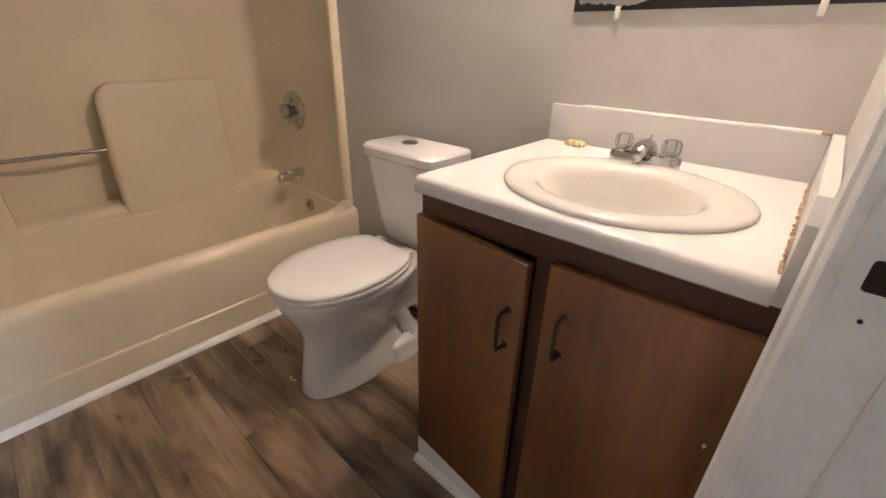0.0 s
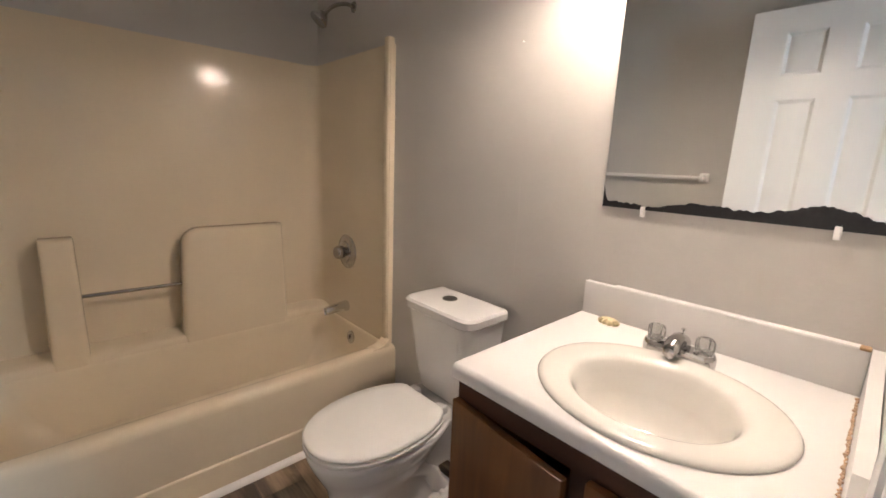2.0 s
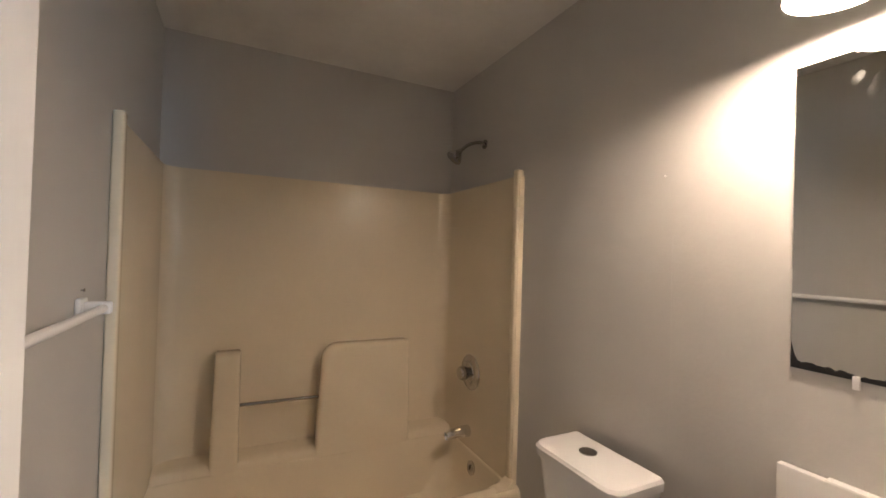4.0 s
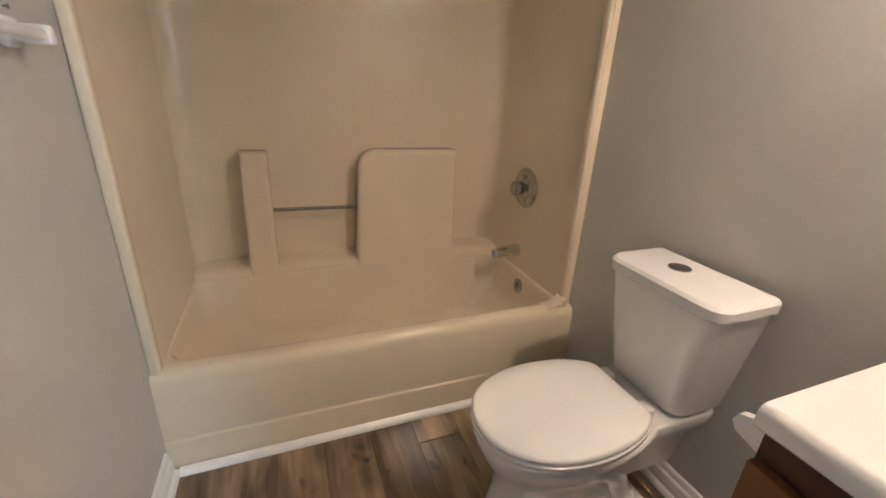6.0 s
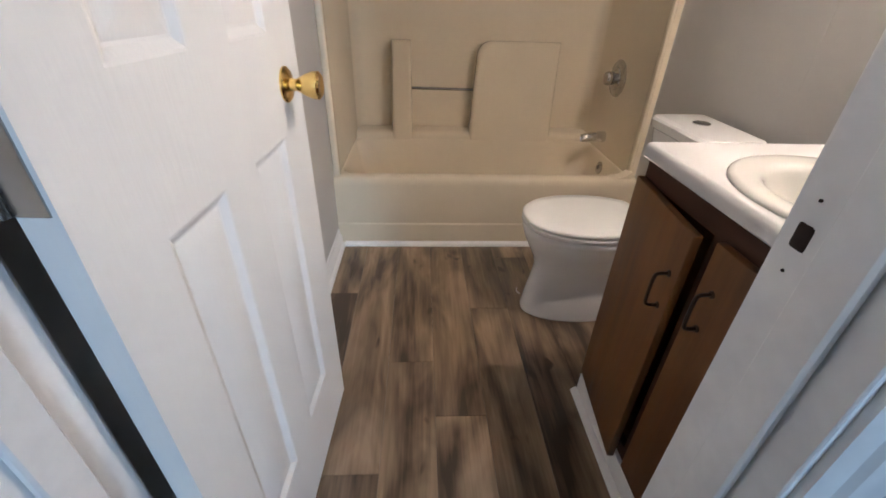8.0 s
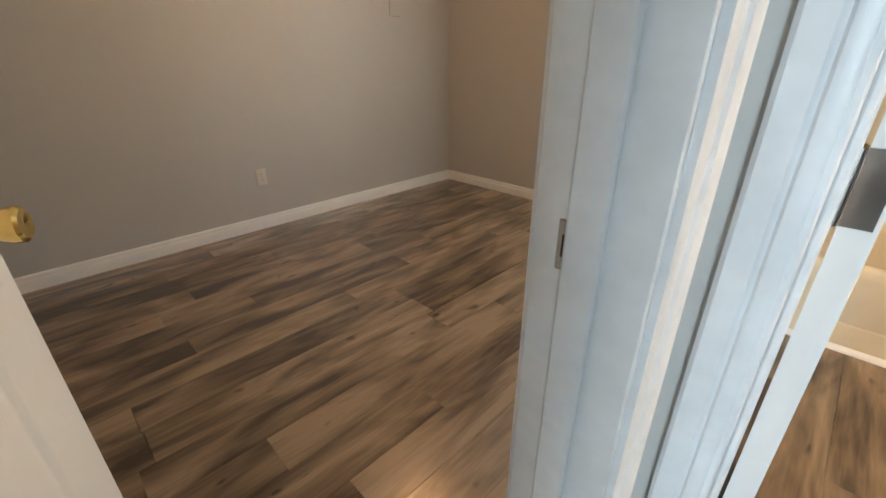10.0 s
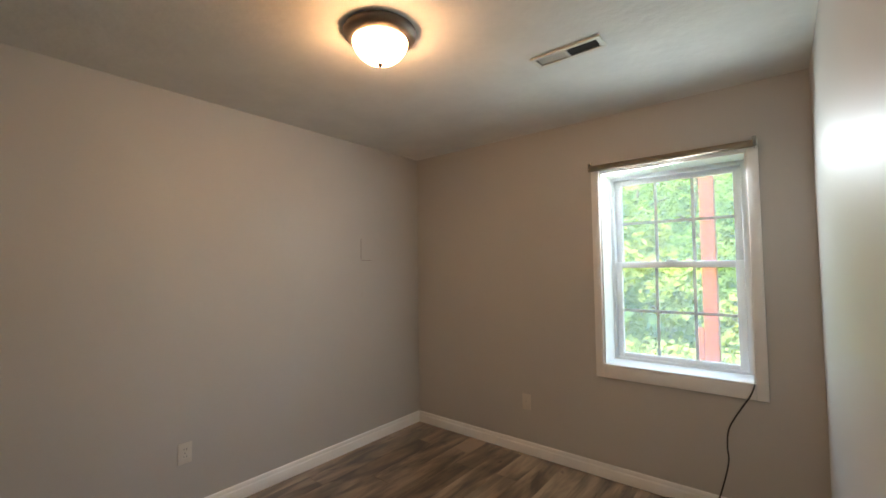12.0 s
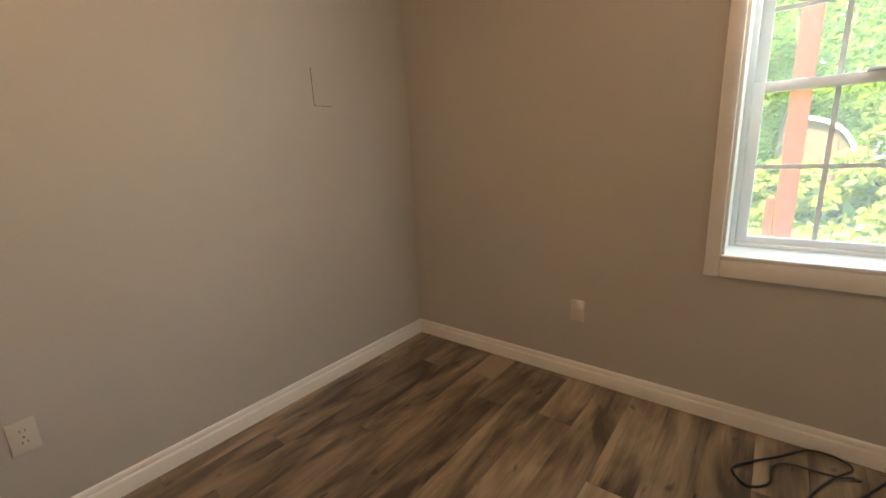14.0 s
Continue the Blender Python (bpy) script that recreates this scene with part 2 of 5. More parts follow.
def frosted(name, col, through_share, glass=0.12):
    """Milky glass or a leaf: part of the light goes through, scattered."""
    m = bpy.data.materials.new(name)
    m.use_nodes = True
    t = m.node_tree
    N, L = t.nodes.new, t.links.new
    t.nodes.remove(t.nodes["Principled BSDF"])
    out = t.nodes["Material Output"]
    tc, nz = N("ShaderNodeTexCoord"), N("ShaderNodeTexNoise")
    nz.inputs["Scale"].default_value = 14
    L(tc.outputs["Object"], nz.inputs[0])
    mx = N("ShaderNodeMix")
    mx.data_type = "RGBA"
    mx.inputs["A"].default_value, mx.inputs["B"].default_value = (*[c * 0.8 for c in col], 1), (*[min(1, c * 1.15) for c in col], 1)
    L(nz.outputs[0], mx.inputs["Factor"])
    d, tr, gl = N("ShaderNodeBsdfDiffuse"), N("ShaderNodeBsdfTranslucent"), N("ShaderNodeBsdfGlossy")
    gl.inputs["Roughness"].default_value = 0.2
    L(mx.outputs["Result"], d.inputs[0])
    L(mx.outputs["Result"], tr.inputs[0])
    m1, m2 = N("ShaderNodeMixShader"), N("ShaderNodeMixShader")
    m1.inputs[0].default_value, m2.inputs[0].default_value = through_share, glass * 0.4
    L(d.outputs[0], m1.inputs[1])
    L(tr.outputs[0], m1.inputs[2])
    L(m1.outputs[0], m2.inputs[1])
    L(gl.outputs[0], m2.inputs[2])
    L(m2.outputs[0], out.inputs[0])
    return m


ALAB = frosted("alabaster_shade", (0.87, 0.79, 0.63), 0.12)
LITSHADE = glow("lit_alabaster_shade", (1.0, 0.86, 0.64), 0.14)
LEAF = frosted("leaf", (0.14, 0.235, 0.05), 0.45, 0.1)
BLOSSOM = frosted("white_blossom", (0.42, 0.43, 0.42), 0.3, 0.05)
LEAF2 = frosted("yellow_green_leaf", (0.235, 0.295, 0.06), 0.45, 0.1)


def pane_material(name, tint, milk):
    """Thin clear glass or acrylic; milk: the share of pale translucence mixed in."""
    m = bpy.data.materials.new(name)
    m.use_nodes = True
    t = m.node_tree
    N, L = t.nodes.new, t.links.new
    t.nodes.remove(t.nodes["Principled BSDF"])
    tr, gl, fr, mx = N("ShaderNodeBsdfTransparent"), N("ShaderNodeBsdfGlossy"), N("ShaderNodeFresnel"), N("ShaderNodeMixShader")
    tr.inputs[0].default_value = (*tint, 1)
    gl.inputs["Roughness"].default_value = 0.02
    fr.inputs["IOR"].default_value = 1.45
    L(fr.outputs[0], mx.inputs[0])
    L(tr.outputs[0], mx.inputs[1])
    L(gl.outputs[0], mx.inputs[2])
    veil, film_mix = N("ShaderNodeBsdfTranslucent"), N("ShaderNodeMixShader")
    veil.inputs[0].default_value = (0.85, 0.87, 0.88, 1)
    film_mix.inputs[0].default_value = milk
    L(mx.outputs[0], film_mix.inputs[1])
    L(veil.outputs[0], film_mix.inputs[2])
    L(film_mix.outputs[0], t.nodes["Material Output"].inputs[0])
    return m


def smear_material():
    """A dried, wispy wipe mark on glass: clear between the wisps."""
    m = bpy.data.materials.new("dried_smear")
    m.use_nodes = True
    t = m.node_tree
    N, L = t.nodes.new, t.links.new
    t.nodes.remove(t.nodes["Principled BSDF"])
    tc, mp, nz, spot, ramp = N("ShaderNodeTexCoord"), N("ShaderNodeMapping"), N("ShaderNodeTexNoise"), N("ShaderNodeTexNoise"), N("ShaderNodeMapRange")
    mp.inputs["Scale"].default_value, mp.inputs["Rotation"].default_value = (1, 1.8, 0.7), (radians(-35), 0, 0)
    L(tc.outputs["Object"], mp.inputs[0])
    L(mp.outputs[0], nz.inputs[0])
    nz.inputs["Scale"].default_value, nz.inputs["Detail"].default_value, nz.inputs["Distortion"].default_value = 26, 4, 1.2
    ramp.inputs[1].default_value, ramp.inputs[2].default_value, ramp.inputs[4].default_value = 0.52, 0.80, 0.34
    L(nz.outputs[0], ramp.inputs[0])
    tr, d, mx = N("ShaderNodeBsdfTransparent"), N("ShaderNodeBsdfDiffuse"), N("ShaderNodeMixShader")
    d.inputs[0].default_value = (0.30, 0.30, 0.29, 1)
    L(ramp.outputs[0], mx.inputs[0])
    L(tr.outputs[0], mx.inputs[1])
    L(d.outputs[0], mx.inputs[2])
    L(mx.outputs[0], t.nodes["Material Output"].inputs[0])
    return m


WISP = smear_material()
# milk here puts the glare haze of the bright view into the panes
GLASS = pane_material("window_glass", (0.93, 0.96, 0.94), 0.20)
CLEAR = pane_material("clear_acrylic", (0.93, 0.93, 0.92), 0.10)


# ---------------------------------------------------------------- mesh helpers
def B():
    return bmesh.new()


def box(bm, x0, y0, z0, x1, y1, z1, bev=0.0, seg=2):
    vs = bmesh.ops.create_cube(bm, size=1)["verts"]
    for v in vs:
        v.co = Vector((x0 + (v.co.x + 0.5) * (x1 - x0), y0 + (v.co.y + 0.5) * (y1 - y0), z0 + (v.co.z + 0.5) * (z1 - z0)))
    if bev:
        es = list({e for v in vs for e in v.link_edges})
        bmesh.ops.bevel(bm, geom=es, offset=bev, segments=seg, profile=0.5, affect="EDGES", clamp_overlap=True)
    return bm


def loft(bm, rings, closed=True, cap=(True, True)):
    rows = [[bm.verts.new(p) for p in ring] for ring in rings]
    n = len(rows[0])
    for a, b in zip(rows, rows[1:]):
        for i in range(n if closed else n - 1):
            j = (i + 1) % n
            bm.faces.new((a[i], a[j], b[j], b[i]))
    if closed and cap[0]:
        bm.faces.new(list(reversed(rows[0])))
    if closed and cap[1]:
        bm.faces.new(rows[-1])
    return bm


def prism(bm, pts, axis, lo, hi):
    """A profile drawn in the plane across an axis, drawn out along it."""
    at = {"x": lambda p, k: (k, p[0], p[1]), "y": lambda p, k: (p[0], k, p[1]), "z": lambda p, k: (p[0], p[1], k)}[axis]
    return loft(bm, [[at(p, lo) for p in pts], [at(p, hi) for p in pts]])


def lathe(bm, prof, at=(0, 0, 0), axis=(0, 0, 1), seg=28, cap=(False, False)):
    q = Vector((0, 0, 1)).rotation_difference(Vector(axis))
    rings = []
    for r, h in prof:
        rings.append([Vector(at) + q @ Vector((r * math.cos(2 * math.pi * i / seg), r * math.sin(2 * math.pi * i / seg), h)) for i in range(seg)])
    return loft(bm, rings, cap=cap)


def tube(bm, pts, r, seg=10):
    pts = [Vector(p) for p in pts]
    rs = r if isinstance(r, (list, tuple)) else [r] * len(pts)
    ref, rings = None, []
    for i, p in enumerate(pts):
        d = (pts[min(i + 1, len(pts) - 1)] - pts[max(i - 1, 0)]).normalized()
        if ref is None:
            ref = d.orthogonal().normalized()
        ref = (ref - d * ref.dot(d)).normalized()
        side = d.cross(ref)
        rings.append([p + rs[i] * (math.cos(2 * math.pi * k / seg) * ref + math.sin(2 * math.pi * k / seg) * side) for k in range(seg)])
    return loft(bm, rings)


def curve(pts, n=8):
    """A smooth line through the points."""
    P = [Vector(p) for p in pts]
    P = [2 * P[0] - P[1]] + P + [2 * P[-1] - P[-2]]
    out = []
    for a, b, c, d in zip(P, P[1:], P[2:], P[3:]):
        for i in range(n):
            t = i / n
            out.append(0.5 * ((2 * b) + (c - a) * t + (2 * a - 5 * b + 4 * c - d) * t * t + (3 * b - a - 3 * c + d) * t ** 3))
    return out + [P[-2]]


def round_rect(x0, y0, x1, y1, r, n=5):
    pts = []
    for cx, cy, a0 in ((x1 - r, y1 - r, 0), (x0 + r, y1 - r, 90), (x0 + r, y0 + r, 180), (x1 - r, y0 + r, 270)):
        for i in range(n + 1):
            a = radians(a0 + 90 * i / n)
            pts.append((cx + r * math.cos(a), cy + r * math.sin(a)))
    return pts


def mesh_of(name, bm, m, sharp=38):
    bmesh.ops.recalc_face_normals(bm, faces=bm.faces)
    me = bpy.data.meshes.new(name)
    bm.to_mesh(me)
    bm.free()
    me.materials.append(m)
    me.shade_smooth()
    me.set_sharp_from_angle(angle=radians(sharp))
    return me


def part(name, bm, m, parent=None, label="", local=False, sharp=38):
    """One mesh under a thing (or under a part), built in the place's own metres; local: in the parent's."""
    ob = new(name, mesh_of(name, bm, m, sharp))
    if parent is not None:
        ob.parent = parent
        if parent.type == "EMPTY" and not local:
            ob.matrix_parent_inverse = Matrix.Translation(parent.location).inverted()
    return tagged(ob, label) if label else ob


def thing(name, at, label, category, group="", kind=""):
    ob = new(name)
    ob.location, ob.empty_display_size = at, 0.05
    return tagged(ob, label, category, group, kind)


def structure(name, bm, m, label="", category="", sharp=38):
    return tagged(new(name, mesh_of(name, bm, m, sharp)), label, category, "", "structure")


# ---------------------------------------------------------------- shell: walls, ceilings
H = 2.44            # ceiling height
XP0, XP1 = -0.125, 0.0   # wall between bedroom and bathroom
XR = 1.524          # bathroom's vanity wall
YB, YW = 2.41, 2.475     # bathroom's back wall, bedroom's window wall
XL = -2.930         # bedroom's far side wall
YE = 2.78           # outside face
BD0, BD1 = 0.088, 0.738  # bathroom doorway
RD0, RD1 = -0.98, -0.27  # bedroom doorway
DH = 2.045          # doorway height
WX0, WX1, WZ0, WZ1 = -1.222, -0.405, 0.745, 2.055  # window opening

b = B()
box(b, XP0, RD1 + 0.02, 0, XP1, YE, H)
structure("wall_party_north", b, WALL, "grey painted wall between bathroom and bedroom", "wall")
b = B()
box(b, XP0, -1.30, 0, XP1, RD0 - 0.02, H)
box(b, XP0, RD0 - 0.02, DH + 0.02, XP1, RD1 + 0.02, H)
structure("wall_party_south", b, WALL, "grey painted wall over the bedroom doorway", "wall")
b = B()
box(b, XR, -0.115, 0, XR + 0.12, YE, H)
structure("wall_vanity", b, WALL, "grey painted bathroom wall behind vanity and toilet", "wall")
b = B()
box(b, XP1, YB, 0, XR, YE, H)
structure("wall_bath_back", b, WALL, "grey painted wall above the tub surround", "wall")
b = B()
box(b, XP1, -0.115, 0, BD0 - 0.02, 0, H)
box(b, BD1 + 0.02, -0.115, 0, XR, 0, H)
box(b, BD0 - 0.02, -0.115, DH + 0.02, BD1 + 0.02, 0, H)
structure("wall_bath_door", b, WALL, "grey painted wall with the bathroom doorway", "wall")
b = B()
box(b, XL, YW, 0, WX0, YE, H)
box(b, WX1, YW, 0, XP0, YE, H)
box(b, WX0, YW, 0, WX1, YE, WZ0)
box(b, WX0, YW, WZ1, WX1, YE, H)
structure("wall_window", b, WALL, "grey painted bedroom wall with one window", "wall")
b = B()
box(b, XL - 0.15, -1.40, 0, XL, YE, H)
structure("wall_bedroom_side", b, WALL, "plain grey painted bedroom wall", "wall")
b = B()
box(b, XL, -1.40, 0, 0.0, -1.30, H)
structure("wall_bedroom_back", b, WALL, "plain grey painted bedroom back wall", "wall")
b = B()
box(b, 0, -1.30, 0, 0.45, -1.20, H)
box(b, 1.35, -1.30, 0, 3.0, -1.20, H)
box(b, 0.45, -1.30, 2.06, 1.35, -1.20, H)
structure("wall_hall_south", b, WALL, "plain hall wall with an open doorway", "wall")
b = B()
box(b, 3.0, -1.30, 0, 3.1, 0.0, H)
box(b, XR + 0.12, -0.115, 0, 3.0, 0.0, H)
structure("wall_hall_end", b, WALL, "plain grey hall walls", "wall")
b = B()
box(b, -0.3, -4.0, 0, -0.2, -1.40, H)
box(b, 2.2, -4.0, 0, 2.3, -1.30, H)
box(b, -0.3, -4.1, 0, 2.3, -4.0, H)
box(b, -0.2, -1.40, 0, 0.0, -1.302, H)
structure("wall_far_room", b, WALL, "plain walls of the room across the hall", "wall")
b = B()
box(b, XL - 0.15, -1.40, H, XP0 + 0.05, YE, H + 0.12)
structure("ceiling_bedroom", b, CEIL, "white textured bedroom ceiling", "ceiling")
b = B()
box(b, XP0 + 0.05, -1.30, H, 3.1, YE, H + 0.12)
box(b, -0.3, -4.1, H, 2.3, -1.30, H + 0.12)
structure("ceiling_bath", b, CEIL, "white textured bathroom and hall ceiling", "ceiling")

# ---------------------------------------------------------------- trim
BASE = ((0, 0), (0.016, 0), (0.016, 0.058), (0.0145, 0.062), (0.009, 0.068), (0.008, 0.084), (0.004, 0.092), (0, 0.094))


def skirting(name, side, at, lo, hi, h=1.0, shoe=False):
    """Moulded baseboard along a wall; side: the way that its face looks."""
    bm = B()
    prof = [(d, z * h) for d, z in BASE]
    if shoe:
        prof = [(0, 0), (0.030, 0), (0.030, 0.006), (0.024, 0.016), (0.016, 0.020)] + [(d, z * h) for d, z in BASE[2:]]
    s = 1 if side[0] == "+" else -1
    if side[1] == "x":
        prism(bm, [(at + s * d, z) for d, z in prof], "y", lo, hi)
    else:
        prism(bm, [(at + s * d, z) for d, z in prof], "x", lo, hi)
    return structure(name, bm, TRIM, "white moulded baseboard", "baseboard")


skirting("baseboard_1", "+x", XL, -1.30, YW)
skirting("baseboard_2", "-y", YW, XL + 0.014, XP0 - 0.014)
skirting("baseboard_3", "-x", XP0, -0.19, YW)
skirting("baseboard_4", "+x", XP1, 0.02, 1.60, 1.0, True)
skirting("baseboard_5", "-x", XR, 0.66, 1.60, 1.0, True)
skirting("baseboard_6", "-y", -0.115, 0.85, 3.0, 0.9)
bm = B()
prism(bm, [(1.603, 0), (1.580, 0), (1.581, 0.009), (1.588, 0.018), (1.603, 0.022)], "x", 0.03, XR - 0.03)
structure("trim_tub_shoe", bm, TRIM, "white quarter-round along the tub", "trim")


def casing(bm, u0, u1, face, out, z0, z1, plane):
    """One upright of a door casing with a stepped face. plane x: the wall looks along y; u is measured along the wall."""
    w = u1 - u0
    prof = [(0, 0), (0, 0.010), (0.10, 0.013), (0.30, 0.013), (0.36, 0.009), (0.46, 0.016), (0.90, 0.018), (1.0, 0.014), (1.0, 0)]
    pts = [(u0 + f * w, face + out * d) for f, d in prof]
    if plane == "y":
        pts = [(q, p) for p, q in pts]
    prism(bm, pts, "z", z0, z1)


def head(bm, u0, u1, face, out, z0, z1, plane):
    w = z1 - z0
    prof = [(0, 0), (0, 0.010), (0.10, 0.013), (0.30, 0.013), (0.36, 0.009), (0.46, 0.016), (0.90, 0.018), (1.0, 0.014), (1.0, 0)]
    prism(bm, [(face + out * d, z0 + f * w) for f, d in prof], "x" if plane == "x" else "y", u0, u1)


# bathroom doorway: jambs, stops, casings on both faces
bm = B()
box(bm, BD0 - 0.02, -0.117, 0, BD0, 0.002, DH, 0.002, 1)
box(bm, BD1, -0.117, 0, BD1 + 0.02, 0.002, DH, 0.002, 1)
box(bm, BD0 - 0.02, -0.117, DH, BD1 + 0.02, 0.002, DH + 0.02)
box(bm, BD0, -0.085, 0, BD0 + 0.011, -0.042, DH, 0.003, 1)
box(bm, BD1 - 0.011, -0.085, 0, BD1, -0.042, DH, 0.003, 1)
structure("trim_bath_jamb", bm, JAMB, "scuffed white bathroom door jamb", "door frame")
bm = B()
casing(bm, BD0 - 0.008, 0.024, -0.115, -1, 0, DH + 0.06, "x")
casing(bm, BD1 + 0.008, BD1 + 0.070, -0.115, -1, 0, DH + 0.06, "x")
head(bm, BD0 - 0.007, BD1 + 0.007, -0.115, -1, DH + 0.006, DH + 0.062, "x")
structure("trim_bath_casing", bm, JAMB, "white painted door casing facing the hall", "door frame")
bm = B()
casing(bm, BD0 - 0.008, 0.024, 0, 1, 0, DH + 0.06, "x")
casing(bm, BD1 + 0.008, BD1 + 0.066, 0, 1, 0, DH + 0.06, "x")
head(bm, BD0 - 0.007, BD1 + 0.007, 0, 1, DH + 0.006, DH + 0.062, "x")
structure("trim_bath_casing_inner", bm, JAMB, "white painted door casing facing the bathroom", "door frame")
# bedroom doorway
bm = B()
box(bm, XP0 - 0.002, RD1, 0, XP1 + 0.002, RD1 + 0.02, DH, 0.002, 1)
box(bm, XP0 - 0.002, RD0 - 0.02, 0, XP1 + 0.002, RD0, DH, 0.002, 1)
box(bm, XP0 - 0.002, RD0 - 0.02, DH, XP1 + 0.002, RD1 + 0.02, DH + 0.02)
box(bm, -0.085, RD1 - 0.011, 0, -0.045, RD1, DH, 0.003, 1)
box(bm, -0.085, RD0, 0, -0.045, RD0 + 0.011, DH, 0.003, 1)
structure("trim_bedroom_jamb", bm, JAMB, "white bedroom door jamb", "door frame")
for nm, face, out in (("trim_bedroom_casing", XP1, 1), ("trim_bedroom_casing_inner", XP0, -1)):
    bm = B()
    casing(bm, RD1 + 0.008, RD1 + 0.068, face, out, 0, DH + 0.06, "y")
    casing(bm, RD0 - 0.008, RD0 - 0.068, face, out, 0, DH + 0.06, "y")
    head(bm, RD0 - 0.007, RD1 + 0.007, face, out, DH + 0.006, DH + 0.062, "y")
    structure(nm, bm, JAMB, "white painted door casing of the bedroom", "door frame")
# corner blocks of baseboard between the two doorways
bm = B()
prism(bm, [(0.002 + d, z) for d, z in BASE], "y", RD1 + 0.069, -0.131)
structure("baseboard_7", bm, TRIM, "short white baseboard in the hall corner", "baseboard")
# threshold strip
bm = B()
prism(bm, [(-0.115, 0.001), (-0.106, 0.007), (-0.09, 0.009), (-0.074, 0.007), (-0.065, 0.001)], "x", BD0 + 0.001, BD1 - 0.001)
structure("trim_threshold", bm, STRIP, "brown wooden threshold strip on the floor", "threshold")

# latch mortises in the two jambs
strike = thing("strike_plate", (BD1, -0.018, 0.975), "open dark latch hole in the bathroom jamb", "strike plate")
bm = B()
box(bm, BD1 - 0.0015, -0.027, 0.963, BD1 + 0.010, -0.009, 0.988, 0.004, 3)
part("mortise", bm, HOLE, strike)
for z in (0.943, 1.008):
    bm = B()
    lathe(bm, ((0.0016, -0.001), (0.0016, 0.0012)), (BD1, -0.018, z), (-1, 0, 0), 10, (True, True))
    part("screw_hole", bm, HOLE, strike)
strike = thing("strike_plate", (-0.082, RD1, 0.98), "small grey steel strike plate on the bedroom jamb", "strike plate")
bm = B()
box(bm, -0.096, RD1 - 0.002, 0.952, -0.068, RD1 + 0.001, 1.008, 0.001, 1)
plate = part("plate", bm, STEEL, strike)
bm = B()
box(bm, -0.090, RD1 - 0.003, 0.968, -0.076, RD1, 0.992)
part("hole", bm, HOLE, plate)


# ---------------------------------------------------------------- doors
def panel_door(name, hinge, degrees_open, w, label, cols, inset, knob_z):
    """A six-panel door leaf on its hinge. Local x runs from the hinge to the free edge; the leaf lies in -y."""
    d = thing(name, (*hinge, 0.0), label, "door", kind="structure")
    d.rotation_euler = (0, 0, radians(degrees_open))
    th, h = 0.035, 2.028
    rows = ((0.235, 0.894), (1.071, 1.635), (1.735, 1.925))
    bm = B()
    box(bm, 0, -th + 0.010, 0.012, w, -0.010, h)
    xs = (0, cols[0][0], cols[0][1], cols[1][0], cols[1][1], w)
    for y0, y1 in ((-th, -th + 0.0105), (-0.0105, 0)):
        for a, c in ((xs[0], xs[1]), (xs[2], xs[3]), (xs[4], xs[5])):
            box(bm, a, y0, 0.012, c, y1, h)
        for a, c in ((xs[1], xs[2]), (xs[3], xs[4])):
            for z0, z1 in ((0.012, rows[0][0]), (rows[0][1], rows[1][0]), (rows[1][1], rows[2][0]), (rows[2][1], h)):
                box(bm, a, y0, z0, c, y1, z1)
    part("leaf", bm, DOORW, d, "white painted moulded leaf", True)
    for x0, x1 in cols:
        for z0, z1 in rows:
            for face, s in ((-th, 1), (0, -1)):
                bm = B()
                def ring(k, dep):
                    return [(x, face + s * dep, z) for x, z in ((x0 + k, z0 + k), (x1 - k, z0 + k), (x1 - k, z1 - k), (x0 + k, z1 - k))]
                loft(bm, [ring(0.0, 0.0), ring(0.004, 0.0010), ring(0.015, 0.0080), ring(0.019, 0.0088), ring(0.054, 0.0015)], cap=(False, True))
                part("panel", bm, DOORW, d, "", True, 12)
    for face, s in ((-th, -1), (0, 1)):
        bm = B()
        lathe(bm, ((0.0, 0), (0.033, 0), (0.033, 0.003), (0.027, 0.008), (0.012, 0.011), (0.011, 0.022), (0.014, 0.028), (0.021, 0.040), (0.026, 0.055), (0.026, 0.064), (0.021, 0.068), (0.008, 0.067), (0.0, 0.066)),
              (w - inset, face, knob_z), (0, s, 0), 28)
        part("door_knob", bm, BRASS, d, "polished brass knob", True)
    for z in (0.20, 1.02, 1.83):
        bm = B()
        tube(bm, [(-0.004, 0.006, z - 0.045), (-0.004, 0.006, z + 0.045)], 0.006, 10)
        box(bm, -0.002, -0.030, z - 0.045, 0.0005, 0.0, z + 0.045)
        part("hinge", bm, STEEL, d, "", True)
    return d


panel_door("door_1", (BD0 + 0.017, 0.014), 87.0, 0.632, "white six-panel bathroom door standing open", ((0.105, 0.248), (0.352, 0.498)), 0.086, 0.982)
panel_door("door_2", (XP0 - 0.003, RD0 + 0.003), 90 + 70, 0.70, "white six-panel bedroom door standing open", ((0.105, 0.295), (0.400, 0.590)), 0.060, 0.95)

# ---------------------------------------------------------------- bathroom: tub and surround
TUB0, TUB1, TUBF, TUBR = 0.001, XR - 0.001, 1.612, 0.372
tub = thing("bathtub", (0.76, 2.0, 0), "almond acrylic bathtub with moulded surround", "bathtub")
bm = B()
apron = [(1.610, 0), (1.610, 0.112), (1.611, 0.117), (1.617, 0.121), (1.617, 0.330), (1.621, 0.351), (1.629, 0.365), (1.642, TUBR), (1.671, TUBR), (1.671, 0.30), (1.66, 0.0)]
prism(bm, apron, "x", TUB0, TUB1)
part("apron", bm, ACRYL, tub, "", False, 50)
bm = B()
ox, oy = (TUB0, TUB1), (1.67, 2.285)
rings = [round_rect(ox[0], oy[0], ox[1], 2.40, 0.01)]
